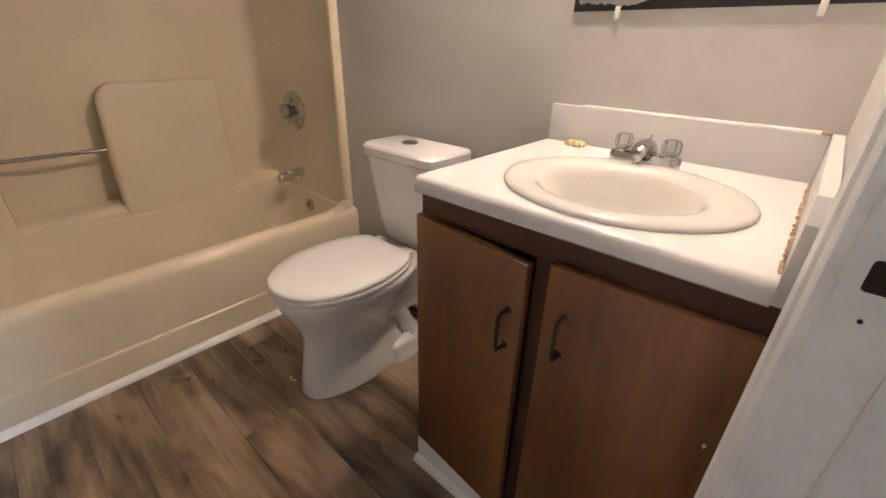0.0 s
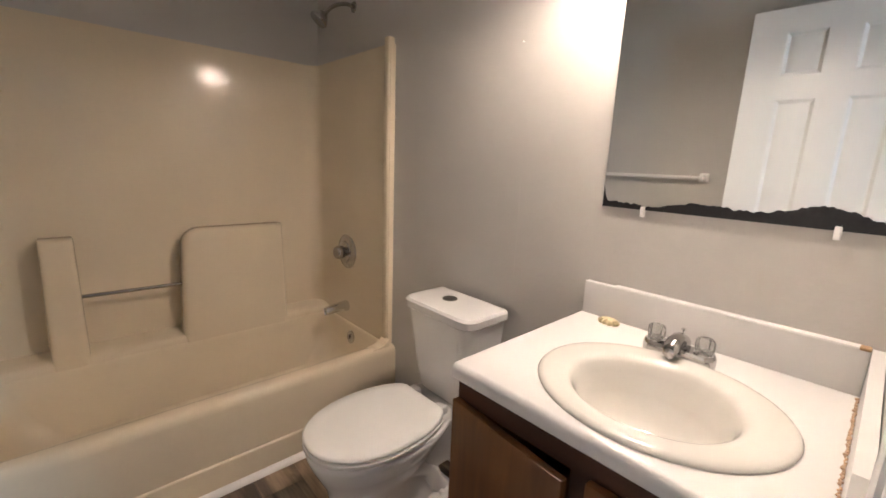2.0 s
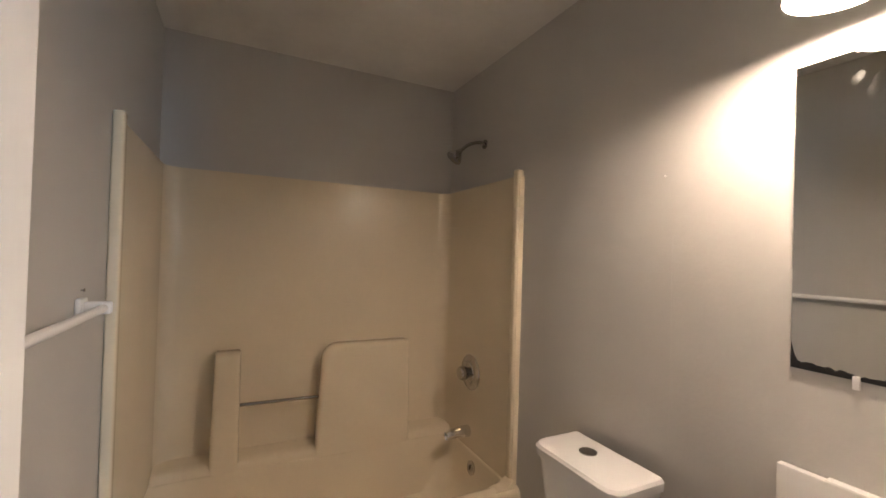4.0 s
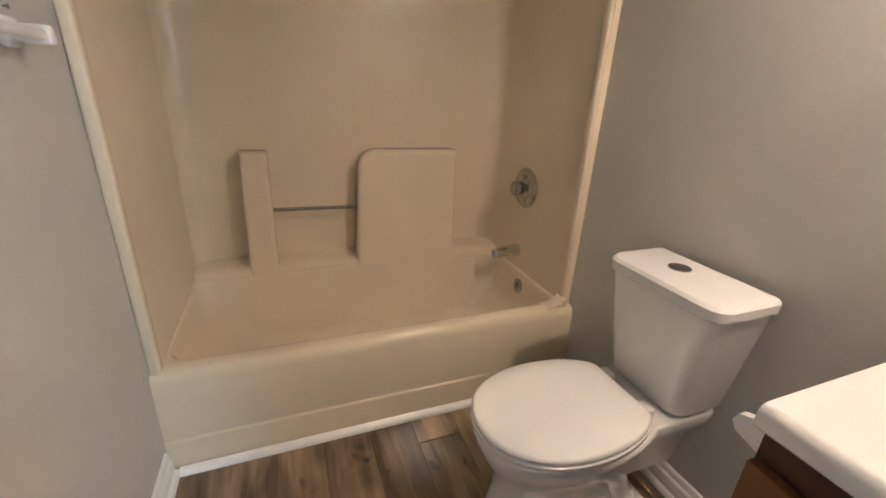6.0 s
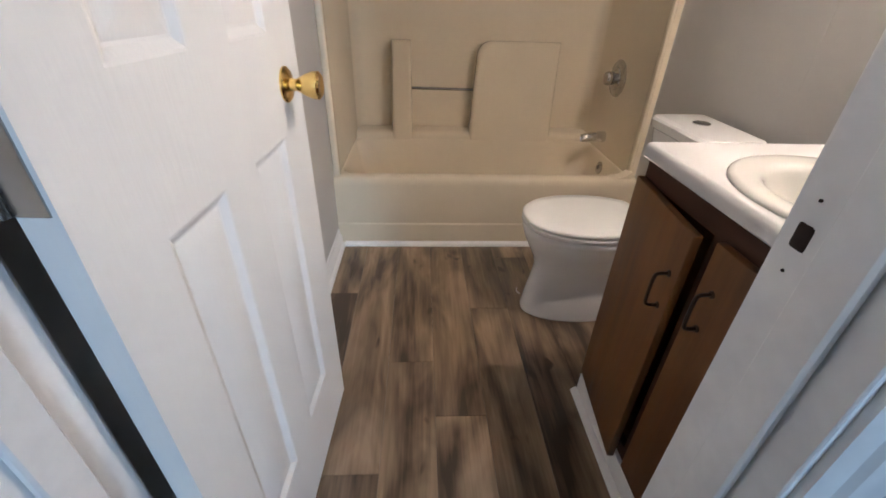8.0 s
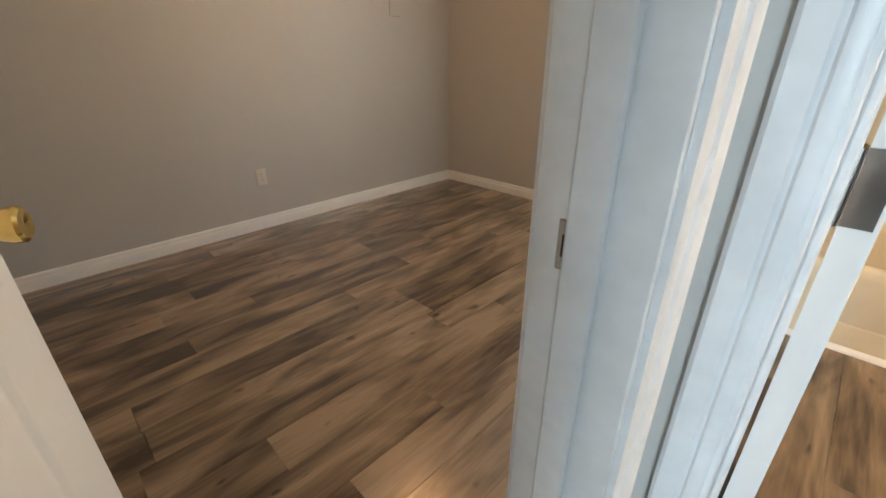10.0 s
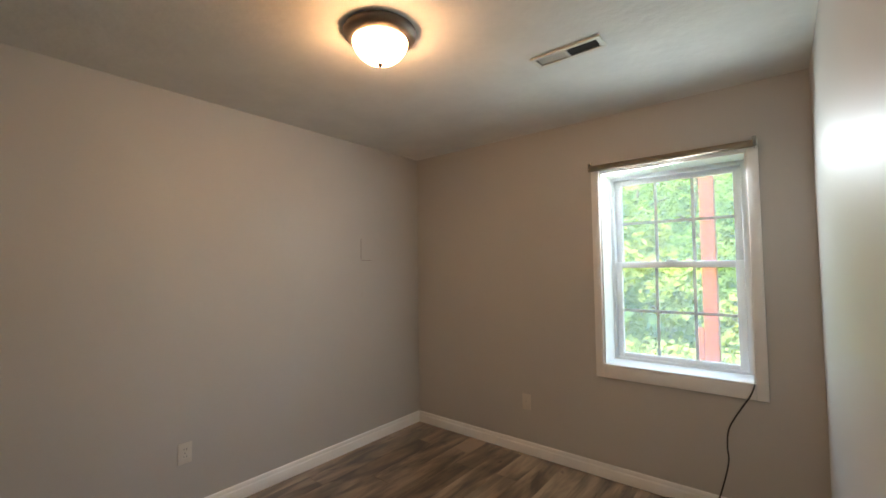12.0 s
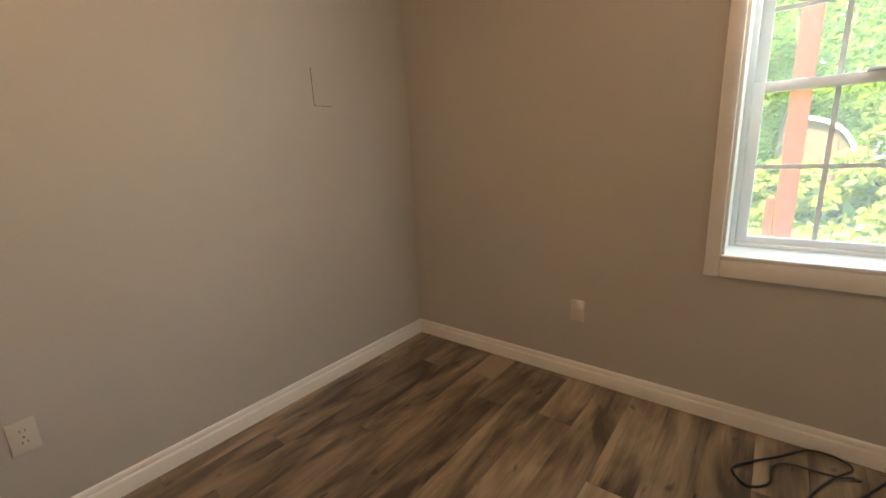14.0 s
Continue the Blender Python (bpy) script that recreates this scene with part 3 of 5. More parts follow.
for x0, y0, x1, y1, r in ((0.030, 1.674, 1.492, 2.264, 0.07), (0.032, 1.682, 1.490, 2.262, 0.07), (0.036, 1.692, 1.487, 2.260, 0.07), (0.042, 1.699, 1.484, 2.257, 0.075), (0.075, 1.716, 1.468, 2.245, 0.10), (0.16, 1.745, 1.41, 2.225, 0.12), (0.26, 1.80, 1.34, 2.17, 0.12)):
    rings.append(round_rect(x0, y0, x1, y1, r))
zs = (TUBR, TUBR, 0.369, 0.358, 0.335, 0.20, 0.085, 0.07)
loft(bm, [[(x, y, z) for x, y in ring] for ring, z in zip(rings, zs)], cap=(False, True))
part("basin", bm, ACRYL, tub, "", False, 60)
bm = B()
inner = []
for x, y in [(1.497, 1.652)] + [(1.432 + 0.065 * math.cos(radians(a)), 2.330 + 0.065 * math.sin(radians(a))) for a in range(0, 91, 15)] + [(0.092 + 0.065 * math.cos(radians(a)), 2.330 + 0.065 * math.sin(radians(a))) for a in range(90, 181, 15)] + [(0.027, 1.652)]:
    inner.append((x, y))
ring = inner + [(TUB0, 1.652), (TUB0, 2.405), (TUB1, 2.405), (TUB1, 1.652)]
rows = [[(x, y, z) for x, y in ring] for z in (TUBR, 1.791)]
loft(bm, rows, cap=(False, True))
part("surround", bm, ACRYL, tub, "", False, 40)
for x0, x1, y0 in ((TUB0, 0.032, 1.630), (1.488, TUB1, 1.656)):
    bm = B()
    box(bm, x0, y0, 0.30, x1, y0 + 0.038, 1.822, 0.008, 3)
    part("front_flange", bm, ACRYL, tub)
bm = B()
loft(bm, [[(x, y, z) for x, z in ((1.40, 0.366), (1.405, TUBR - 0.001), (1.445, 0.375), (1.468, 0.384), (1.480, 0.397), (1.490, 0.404), (1.497, 0.404), (1.497, 0.366))] for y in (1.634, 1.640, 1.672, 1.692)], cap=(True, True))
part("end_lip", bm, ACRYL, tub, "", False, 60)
bm = B()
prism(bm, [(2.2665, 0.30), (2.2665, 0.386), (2.272, 0.400), (2.284, 0.409), (2.330, 0.413), (2.398, 0.420), (2.398, 0.30)], "x", 0.03, 1.494)
part("rear_ledge", bm, ACRYL, tub, "", False, 50)


def raised(name, pts):
    """A raised block of the back wall, with soft edges."""
    bm = B()
    cx, cz = sum(p[0] for p in pts) / len(pts), sum(p[1] for p in pts) / len(pts)
    def sc(k, y):
        out = []
        for x, z in pts:
            dx, dz = x - cx, z - cz
            out.append((x - math.copysign(min(k, abs(dx)), dx), y, z - (math.copysign(min(k, abs(dz)), dz) if z > 0.5 else 0)))
        return out
    loft(bm, [sc(-0.016, 2.398), sc(-0.006, 2.375), sc(0.0, 2.290), sc(0.003, 2.275), sc(0.009, 2.266), sc(0.018, 2.2625), sc(0.026, 2.2620)], cap=(False, True))
    part(name, bm, ACRYL, tub, "", False, 70)


raised("corner_post", [(0.248, 0.31), (0.376, 0.31), (0.372, 0.925), (0.262, 0.925)])
arc = [(0.845 + 0.085 * math.cos(radians(a)), 0.846 + 0.085 * math.sin(radians(a))) for a in range(180, 89, -15)]
raised("back_rest", [(0.722, 0.31)] + [(x - 0.010, z) for x, z in arc] + [(1.226, 0.931), (1.238, 0.31)])
bm = B()
tube(bm, [(0.365, 2.300, 0.668), (0.745, 2.300, 0.664)], 0.0085, 14)
part("grab_bar", bm, STEEL, tub, "brushed steel bar")

valve = thing("shower_valve", (1.497, 2.045, 0.784), "chrome single-knob shower valve on the surround", "shower valve")
bm = B()
lathe(bm, ((0.0, 0), (0.092, 0), (0.095, 0.005), (0.086, 0.013), (0.060, 0.019), (0.058, 0.024), (0.040, 0.028), (0.028, 0.034)), (1.4975, 2.045, 0.784), (-1, 0, 0), 36)
part("escutcheon", bm, DARKCHROME, valve)
bm = B()
lathe(bm, ((0.0, 0.018), (0.026, 0.018), (0.030, 0.026), (0.036, 0.045), (0.037, 0.062), (0.031, 0.074), (0.014, 0.080), (0.0, 0.081)), (1.4975, 2.045, 0.784), (-1, 0, 0), 12)
part("knob", bm, DARKCHROME, valve)
spout = thing("tub_spout", (1.497, 2.06, 0.46), "short chrome tub spout on the surround", "spout")
bm = B()
loft(bm, [[(x, 2.06 + r * math.cos(2 * math.pi * k / 16), z + r * 0.95 * math.sin(2 * math.pi * k / 16)) for k in range(16)] for x, z, r in ((1.4975, 0.463, 0.033), (1.488, 0.463, 0.033), (1.47, 0.464, 0.031), (1.42, 0.461, 0.028), (1.378, 0.455, 0.026), (1.366, 0.453, 0.024), (1.363, 0.453, 0.020), (1.372, 0.453, 0.017))])
part("body", bm, CHROME, spout)
drain = thing("overflow_plate", (1.47, 1.985, 0.305), "round chrome overflow plate in the tub end", "overflow plate")
bm = B()
lathe(bm, ((0.0, -0.02), (0.036, -0.02), (0.036, 0.003), (0.030, 0.007), (0.012, 0.008), (0.0, 0.008)), (1.478, 1.985, 0.300), (-1, 0, 0.10), 28)
plate = part("plate", bm, DARKCHROME, drain)
bm = B()
box(bm, 1.463, 1.982, 0.292, 1.471, 1.988, 0.318, 0.002, 1)
part("trip_lever", bm, STEEL, plate)
shower = thing("shower", (XR, 2.01, 2.02), "chrome shower head on a bent arm", "shower head")
bm = B()
lathe(bm, ((0.0, 0), (0.026, 0), (0.024, 0.006), (0.010, 0.009)), (XR - 0.001, 2.01, 2.02), (-1, 0, 0), 24)
part("flange", bm, STEEL, shower)
bm = B()
tube(bm, curve([(XR, 2.01, 2.02), (1.485, 2.018, 2.026), (1.430, 2.030, 2.008), (1.388, 2.040, 1.972)], 6), 0.009, 12)
part("arm", bm, STEEL, shower)
bm = B()
lathe(bm, ((0.0, 0), (0.013, 0), (0.016, 0.014), (0.025, 0.024), (0.040, 0.046), (0.045, 0.060), (0.042, 0.066), (0.0, 0.064)), (1.390, 2.039, 1.976), (-0.62, 0.12, -0.77), 24)
part("head", bm, DARKCHROME, shower)

# ---------------------------------------------------------------- toilet
TY = 1.085  # middle of the bowl
TK = 1.081  # middle of the tank
toilet = thing("toilet", (1.15, TY, 0), "white porcelain toilet with its lid down", "toilet")


def egg(xf, xb, hw, z, n=40, back=0.72):
    """A ring of the bowl: round at the front, narrower at the back."""
    pts = []
    for i in range(n):
        a = 2 * math.pi * i / n
        c, s = math.cos(a), math.sin(a)
        xm = xf + (xb - xf) * 0.46
        x = xm - c * (xm - xf) if c > 0 else xm - c * (xb - xm)
        wid = hw * (1 if c > 0 else 1 - (1 - back) * c * c)
        pts.append((x, TY + wid * math.copysign(abs(s) ** 0.86, s), z))
    return pts


bm = B()
loft(bm, [egg(0.858, 1.36, 0.108, 0.0), egg(0.856, 1.362, 0.111, 0.012), egg(0.869, 1.345, 0.100, 0.09), egg(0.884, 1.335, 0.090, 0.17), egg(0.890, 1.33, 0.090, 0.215), egg(0.878, 1.335, 0.106, 0.262), egg(0.852, 1.35, 0.138, 0.312),
          egg(0.834, 1.37, 0.160, 0.350), egg(0.824, 1.40, 0.171, 0.380), egg(0.822, 1.41, 0.174, 0.398), egg(0.830, 1.405, 0.166, 0.406)])
part("bowl", bm, PORC, toilet, "", False, 60)
bm = B()
loft(bm, [[(x, y, z) for x, y in round_rect(x0, TY - hw, x1, TY + hw, 0.03)] for x0, x1, hw, z in ((1.20, 1.46, 0.085, 0.20), (1.20, 1.48, 0.095, 0.30), (1.22, 1.50, 0.125, 0.365), (1.22, 1.505, 0.130, 0.400), (1.225, 1.50, 0.125, 0.408))])
part("deck", bm, PORC, toilet, "", False, 60)
bm = B()
loft(bm, [[(x, y, z) for x, y in round_rect(1.175 + k, TY - 0.122 + k, 1.375 - k, TY + 0.122 - k, 0.022)] for k, z in ((0.0, 0.0), (0.003, 0.055), (0.006, 0.066), (0.012, 0.074), (0.024, 0.079))])
part("foot", bm, PORC, toilet, "", False, 60)
bm = B()
tube(bm, curve([(1.08, TY - 0.046, 0.225), (1.16, TY - 0.056, 0.235), (1.24, TY - 0.058, 0.195), (1.28, TY - 0.054, 0.12), (1.33, TY - 0.046, 0.05)], 6), 0.036, 16)
part("trapway", bm, PORC, toilet, "", False, 60)
for s in (-1, 1):
    bm = B()
    lathe(bm, ((0.013, 0.074), (0.013, 0.082), (0.009, 0.089), (0.0, 0.092)), (1.29, TY + s * 0.094, 0), (0, 0, 1), 16)
    part("bolt_cap", bm, SEAT, toilet)


def seat_ring(k, z):
    pts = []
    for i in range(44):
        a = 2 * math.pi * i / 44
        x = 1.056 - (0.240 - k) * math.cos(a)
        y = (0.178 - k) * math.copysign(abs(math.sin(a)) ** (0.9 if math.cos(a) > 0 else 0.64), math.sin(a))
        x = min(x, 1.268 - k)
        pts.append((x, TY + y, z))
    return pts


bm = B()
loft(bm, [seat_ring(0.006, 0.408), seat_ring(0.0, 0.414), seat_ring(0.0, 0.424), seat_ring(0.006, 0.427)])
part("seat", bm, SEAT, toilet, "", False, 50)
bm = B()
loft(bm, [seat_ring(0.006, 0.4300), seat_ring(0.001, 0.434), seat_ring(0.0, 0.441), seat_ring(0.008, 0.448), seat_ring(0.05, 0.4515), seat_ring(0.11, 0.453)])
part("lid", bm, SEAT, toilet, "closed white plastic lid", False, 60)
for s in (-1, 1):
    bm = B()
    box(bm, 1.268, TY + s * 0.075 - 0.022, 0.406, 1.300, TY + s * 0.075 + 0.022, 0.440, 0.008, 3)
    part("hinge", bm, SEAT, toilet)


def tank_ring(xf, hw, z, c, xb=1.488, r=0.012):
    return [(xb, TK - hw, z), (xb, TK + hw, z), (xf + c, TK + hw, z), (xf + c * 0.45, TK + hw - c * 0.22, z), (xf + c * 0.12, TK + hw - c * 0.62, z), (xf, TK + hw - c * 1.25, z),
            (xf, TK - hw + c * 1.25, z), (xf + c * 0.12, TK - hw + c * 0.62, z), (xf + c * 0.45, TK - hw + c * 0.22, z), (xf + c, TK - hw, z)]


bm = B()
loft(bm, [tank_ring(1.345, 0.112, 0.408, 0.034), tank_ring(1.332, 0.127, 0.425, 0.034), tank_ring(1.322, 0.138, 0.50, 0.034), tank_ring(1.305, 0.159, 0.66, 0.034), tank_ring(1.298, 0.169, 0.738, 0.034)])
part("tank", bm, PORC, toilet, "", False, 30)
bm = B()
loft(bm, [tank_ring(1.296, 0.172, 0.740, 0.040), tank_ring(1.287, 0.179, 0.746, 0.040), tank_ring(1.285, 0.181, 0.772, 0.040), tank_ring(1.292, 0.175, 0.781, 0.040), tank_ring(1.305, 0.163, 0.784, 0.040)])
part("tank_lid", bm, PORC, toilet, "", False, 30)
bm = B()
lathe(bm, ((0.0, 0.0), (0.029, 0.0), (0.029, 0.004), (0.025, 0.006), (0.0, 0.0055)), (1.402, TK + 0.03, 0.783), (0, 0, 1), 28)
part("flush_button", bm, STEEL, toilet, "dark chrome dual flush button")
peel = thing("caulk_peel", (0.86, TY + 0.10, 0.0), "white strip of caulk curling up from the toilet foot", "caulk")
bm = B()
tube(bm, curve([(0.872, TY + 0.080, 0.003), (0.862, TY + 0.088, 0.008), (0.857, TY + 0.092, 0.018), (0.860, TY + 0.090, 0.028)], 4), 0.0024, 6)
part("strip", bm, TRIM, peel)
supply = thing("water_supply", (1.50, 1.24, 0.15), "steel shut-off valve and hose behind the toilet", "supply valve")
bm = B()
tube(bm, curve([(XR - 0.002, 1.235, 0.16), (1.47, 1.235, 0.16), (1.455, 1.235, 0.22), (1.44, 1.20, 0.32), (1.43, 1.19, 0.41)], 6), 0.006, 8)
part("hose", bm, STEEL, supply)
bm = B()
lathe(bm, ((0.0, 0), (0.018, 0), (0.018, 0.01), (0.010, 0.012), (0.010, 0.03), (0.0, 0.03)), (1.47, 1.235, 0.16), (0, -1, 0), 14)
part("valve", bm, CHROME, supply)

# ---------------------------------------------------------------- vanity
VY0, VY1, VXF, VZ = 0.004, 0.620, 0.968, 0.824
vanity = thing("vanity_cabinet", (1.24, 0.32, 0), "brown oak-veneer vanity cabinet with one door ajar", "vanity cabinet")
bm = B()
box(bm, VXF + 0.004, VY1 - 0.016, 0.0, XR - 0.017, VY1, VZ)
part("side_panel", bm, OAK, vanity)
bm = B()
box(bm, VXF + 0.004, VY0, 0.0, XR - 0.017, VY0 + 0.016, VZ)
part("side_panel", bm, OAK, vanity)
bm = B()
box(bm, VXF, VY0, VZ - 0.050, VXF + 0.018, VY1, VZ)
box(bm, VXF, VY0, 0.085, VXF + 0.018, VY1, 0.125)
box(bm, VXF, VY0, 0.125, VXF + 0.018, VY0 + 0.035, VZ - 0.05)
box(bm, VXF, VY1 - 0.035, 0.125, VXF + 0.018, VY1, VZ - 0.05)
box(bm, VXF, 0.295, 0.125, VXF + 0.018, 0.340, VZ - 0.05)
part("face_frame", bm, DARKOAK, vanity, "dark brown face frame")
bm = B()
box(bm, VXF + 0.018, VY0 + 0.016, 0.085, XR - 0.02, VY1 - 0.016, 0.10)
part("floor_panel", bm, OAK, vanity)
bm = B()
box(bm, VXF - 0.012, VY0, 0.0, VXF + 0.003, VY1 + 0.010, 0.086, 0.002, 1)
prism(bm, [(VXF - 0.012, 0), (VXF - 0.030, 0), (VXF - 0.029, 0.008), (VXF - 0.022, 0.016), (VXF - 0.012, 0.019)], "y", VY0, VY1 + 0.012)
part("toe_board", bm, TRIM, vanity, "white painted toe board")


def vanity_door(hinge_y, sgn, w, deg, sag, drop, inset):
    """A flat door with a pull near its free edge. Local x: hinge to free edge; -y looks out."""
    bm = B()
    m = Matrix.Translation((VXF - 0.001, hinge_y, 0)) @ Matrix.Rotation(radians(deg), 4, "Z")
    box(bm, -0.019, 0 if sgn > 0 else -w, 0.108, 0.0, w if sgn > 0 else 0, 0.783, 0.004, 2)
    for v in bm.verts:
        v.co.z += sag * v.co.y / (sgn * w)
        v.co = m @ v.co
    d = part("door", bm, OAK, vanity, "oak-grain slab door")
    bm = B()
    hy = sgn * (w - inset)
    tube(bm, curve([(-0.018, hy, 0.700), (-0.040, hy, 0.699), (-0.046, hy, 0.690), (-0.047, hy, 0.660), (-0.046, hy, 0.630), (-0.040, hy, 0.621), (-0.018, hy, 0.620)], 4), 0.0038, 8)
    for z in (0.700, 0.620):
        lathe(bm, ((0.0, 0), (0.008, 0), (0.007, 0.003), (0.004, 0.004)), (-0.0185, hy, z), (-1, 0, 0), 10)
    for v in bm.verts:
        v.co.z -= drop
        v.co = m @ v.co
    part("handle", bm, BRONZE, d, "dark bronze pull")
    return d


vanity_door(VY1 - 0.002, -1, 0.289, -5.0, -0.006, 0.026, 0.030)
vanity_door(VY0 + 0.002, 1, 0.297, 0.6, 0.0, 0.004, 0.039)

bm = B()
rng = random.Random(9)
bm.faces.new([bm.verts.new((VXF - 0.0206, 0.024 + 0.003 * rng.uniform(0.5, 1.2) * math.cos(k * 0.7854), 0.585 + 0.006 * rng.uniform(0.5, 1.2) * math.sin(k * 0.7854))) for k in range(8)])
part("paint_fleck", bm, TRIM, vanity, "white paint fleck")
CX0, CZ = 0.953, 0.860
counter = thing("vanity_countertop", (1.24, 0.32, VZ), "white laminate countertop with raised splashes", "countertop")
bm = B()
SX, SY = 1.180, 0.298


def oval(rx, ry, z, n=48, cx=SX, cy=SY):
    return [(cx + rx * math.cos(2 * math.pi * i / n), cy + ry * math.sin(2 * math.pi * i / n), z) for i in range(n)]


# the top with an oval hole for the sink, and a rounded front edge
n = 48
hole = oval(0.180, 0.200, CZ)
X1, Y0, Y1 = XR - 0.018, 0.022, 0.630
XA = CX0 + 0.014
edge = []
for x, y, z in hole:
    dx, dy = x - SX, y - SY
    k = min(((X1 if dx > 0 else XA) - SX) / dx if abs(dx) > 1e-6 else 9, ((Y1 if dy > 0 else Y0) - SY) / dy if abs(dy) > 1e-6 else 9)
    edge.append((SX + dx * k, SY + dy * k, CZ))
for corner in ((XA, Y0), (XA, Y1), (X1, Y0), (X1, Y1)):
    q = min(range(n), key=lambda c: (edge[c][0] - corner[0]) ** 2 + (edge[c][1] - corner[1]) ** 2)
    edge[q] = (*corner, CZ)
loft(bm, [hole, edge, [(x, y, VZ) for x, y, z in edge], [(x, y, VZ) for x, y, z in hole]], cap=(False, False))
loft(bm, [[(x, y, CZ - 0.03) for x, y, z in hole], hole], cap=(False, False))
prism(bm, [(CX0 + 0.014, CZ), (CX0 + 0.006, CZ - 0.003), (CX0 + 0.001, CZ - 0.010), (CX0, CZ - 0.018), (CX0, CZ - 0.030), (CX0 + 0.003, CZ - 0.034), (CX0 + 0.014, VZ), (CX0 + 0.03, VZ), (CX0 + 0.03, CZ - 0.004)], "y", Y0, Y1)
part("top", bm, LAMI, counter, "", False, 35)
bm = B()
box(bm, 1.36, Y1, VZ + 0.002, XR - 0.004, Y1 + 0.004, CZ - 0.004)
part("raw_end", bm, CHIP, counter, "bare chipboard end")
bm = B()
box(bm, XR - 0.024, Y0 - 0.0005, VZ, XR - 0.002, Y1, CZ + 0.098, 0.004, 2)
part("back_splash", bm, LAMI, counter)
bm = B()
prism(bm, [(XR - 0.003, VZ), (XR - 0.003, CZ + 0.098), (1.00, CZ + 0.098), (0.972, CZ + 0.070), (0.968, VZ)], "y", 0.0025, 0.0215)
part("side_splash", bm, LAMI, counter)
bm = B()
rng = random.Random(4)
for i in range(150):
    x = 0.985 + 0.50 * i / 149
    r = rng.uniform(0.0012, 0.0026) * (1.4 if rng.random() < 0.2 else 1)
    lathe(bm, ((0.0, -r), (r, -r * 0.3), (r * 0.9, r * 0.5), (0.0, r)), (x, 0.023 + rng.uniform(0, 0.003), CZ + r * 0.6), (0, 0, 1), 7)
part("caulk_bead", bm, CAULK, counter, "brown stained caulk bead")
bm = B()
prism(bm, [(XR - 0.0245, CZ + 0.0978), (XR - 0.0225, CZ + 0.1005), (XR - 0.002, CZ + 0.1015), (XR - 0.002, CZ + 0.0978)], "y", 0.03, 0.54)
part("top_caulk", bm, LAMI, counter)
bm = B()
box(bm, XR - 0.026, 0.0225, CZ + 0.096, XR - 0.003, 0.040, CZ + 0.1025, 0.002, 1)
part("chipped_corner", bm, CHIP, counter, "chipped brown corner")

sink = thing("sink", (SX, SY, CZ), "bone enamel oval drop-in sink", "sink")
bm = B()
prof = ((0.2030, 0.2270, 0.0005), (0.2035, 0.2280, 0.004), (0.200, 0.224, 0.0085), (0.192, 0.216, 0.0112), (0.176, 0.198, 0.0115), (0.158, 0.172, 0.0105), (0.149, 0.160, 0.0085), (0.143, 0.153, 0.0045), (0.138, 0.148, -0.003), (0.130, 0.141, -0.020), (0.116, 0.130, -0.064), (0.088, 0.104, -0.108), (0.045, 0.055, -0.127), (0.020, 0.020, -0.130))
loft(bm, [oval(a, c, CZ + z, 56, SX - 0.010 * max(0.0, min(1.0, (0.176 - a) / 0.03))) for a, c, z in prof], cap=(False, True))
part("bowl", bm, BONE, sink, "", False, 70)
bm = B()
lathe(bm, ((0.0, 0.0), (0.019, 0.0), (0.021, 0.002), (0.016, 0.004), (0.0, 0.003)), (SX - 0.012, SY, CZ - 0.1298), (0, 0, 1), 20)
part("drain", bm, CHROME, sink)

FX, FY, FZ = 1.395, 0.325, CZ + 0.002
faucet = thing("faucet", (FX, FY, FZ), "chrome centerset faucet with clear acrylic handles", "faucet")
# base and spout: dark reflections are put into the chrome's colour
bm = B()
base = round_rect(FX - 0.026, FY - 0.078, FX + 0.026, FY + 0.078, 0.025, 6)
loft(bm, [[(x, y, FZ) for x, y in base], [(x, y, FZ + 0.018) for x, y in base], [(FX + (x - FX) * 0.90, FY + (y - FY) * 0.96, FZ + 0.026) for x, y in base]])
part("base", bm, DARKCHROME, faucet, "", False, 40)
bm = B()
loft(bm, [[(x, FY + w * math.cos(2 * math.pi * k / 14), z + h * math.sin(2 * math.pi * k / 14)) for k in range(14)] for x, z, w, h in ((FX + 0.024, FZ + 0.030, 0.019, 0.020), (FX, FZ + 0.034, 0.023, 0.026), (FX - 0.025, FZ + 0.040, 0.021, 0.019), (FX - 0.048, FZ + 0.037, 0.018, 0.013), (FX - 0.062, FZ + 0.030, 0.016, 0.011), (FX - 0.067, FZ + 0.024, 0.012, 0.008))])
lathe(bm, ((0.0, 0), (0.008, 0), (0.008, 0.012), (0.0, 0.012)), (FX - 0.056, FY, FZ + 0.012), (0, 0, 1), 12)
part("spout", bm, DARKCHROME, faucet, "", False, 50)
bm = B()
lathe(bm, ((0.002, 0.0), (0.002, 0.014), (0.005, 0.016), (0.005, 0.021), (0.0, 0.022)), (FX + 0.016, FY, FZ + 0.045), (0, 0, 1), 10)
part("lift_rod", bm, CHROME, faucet)
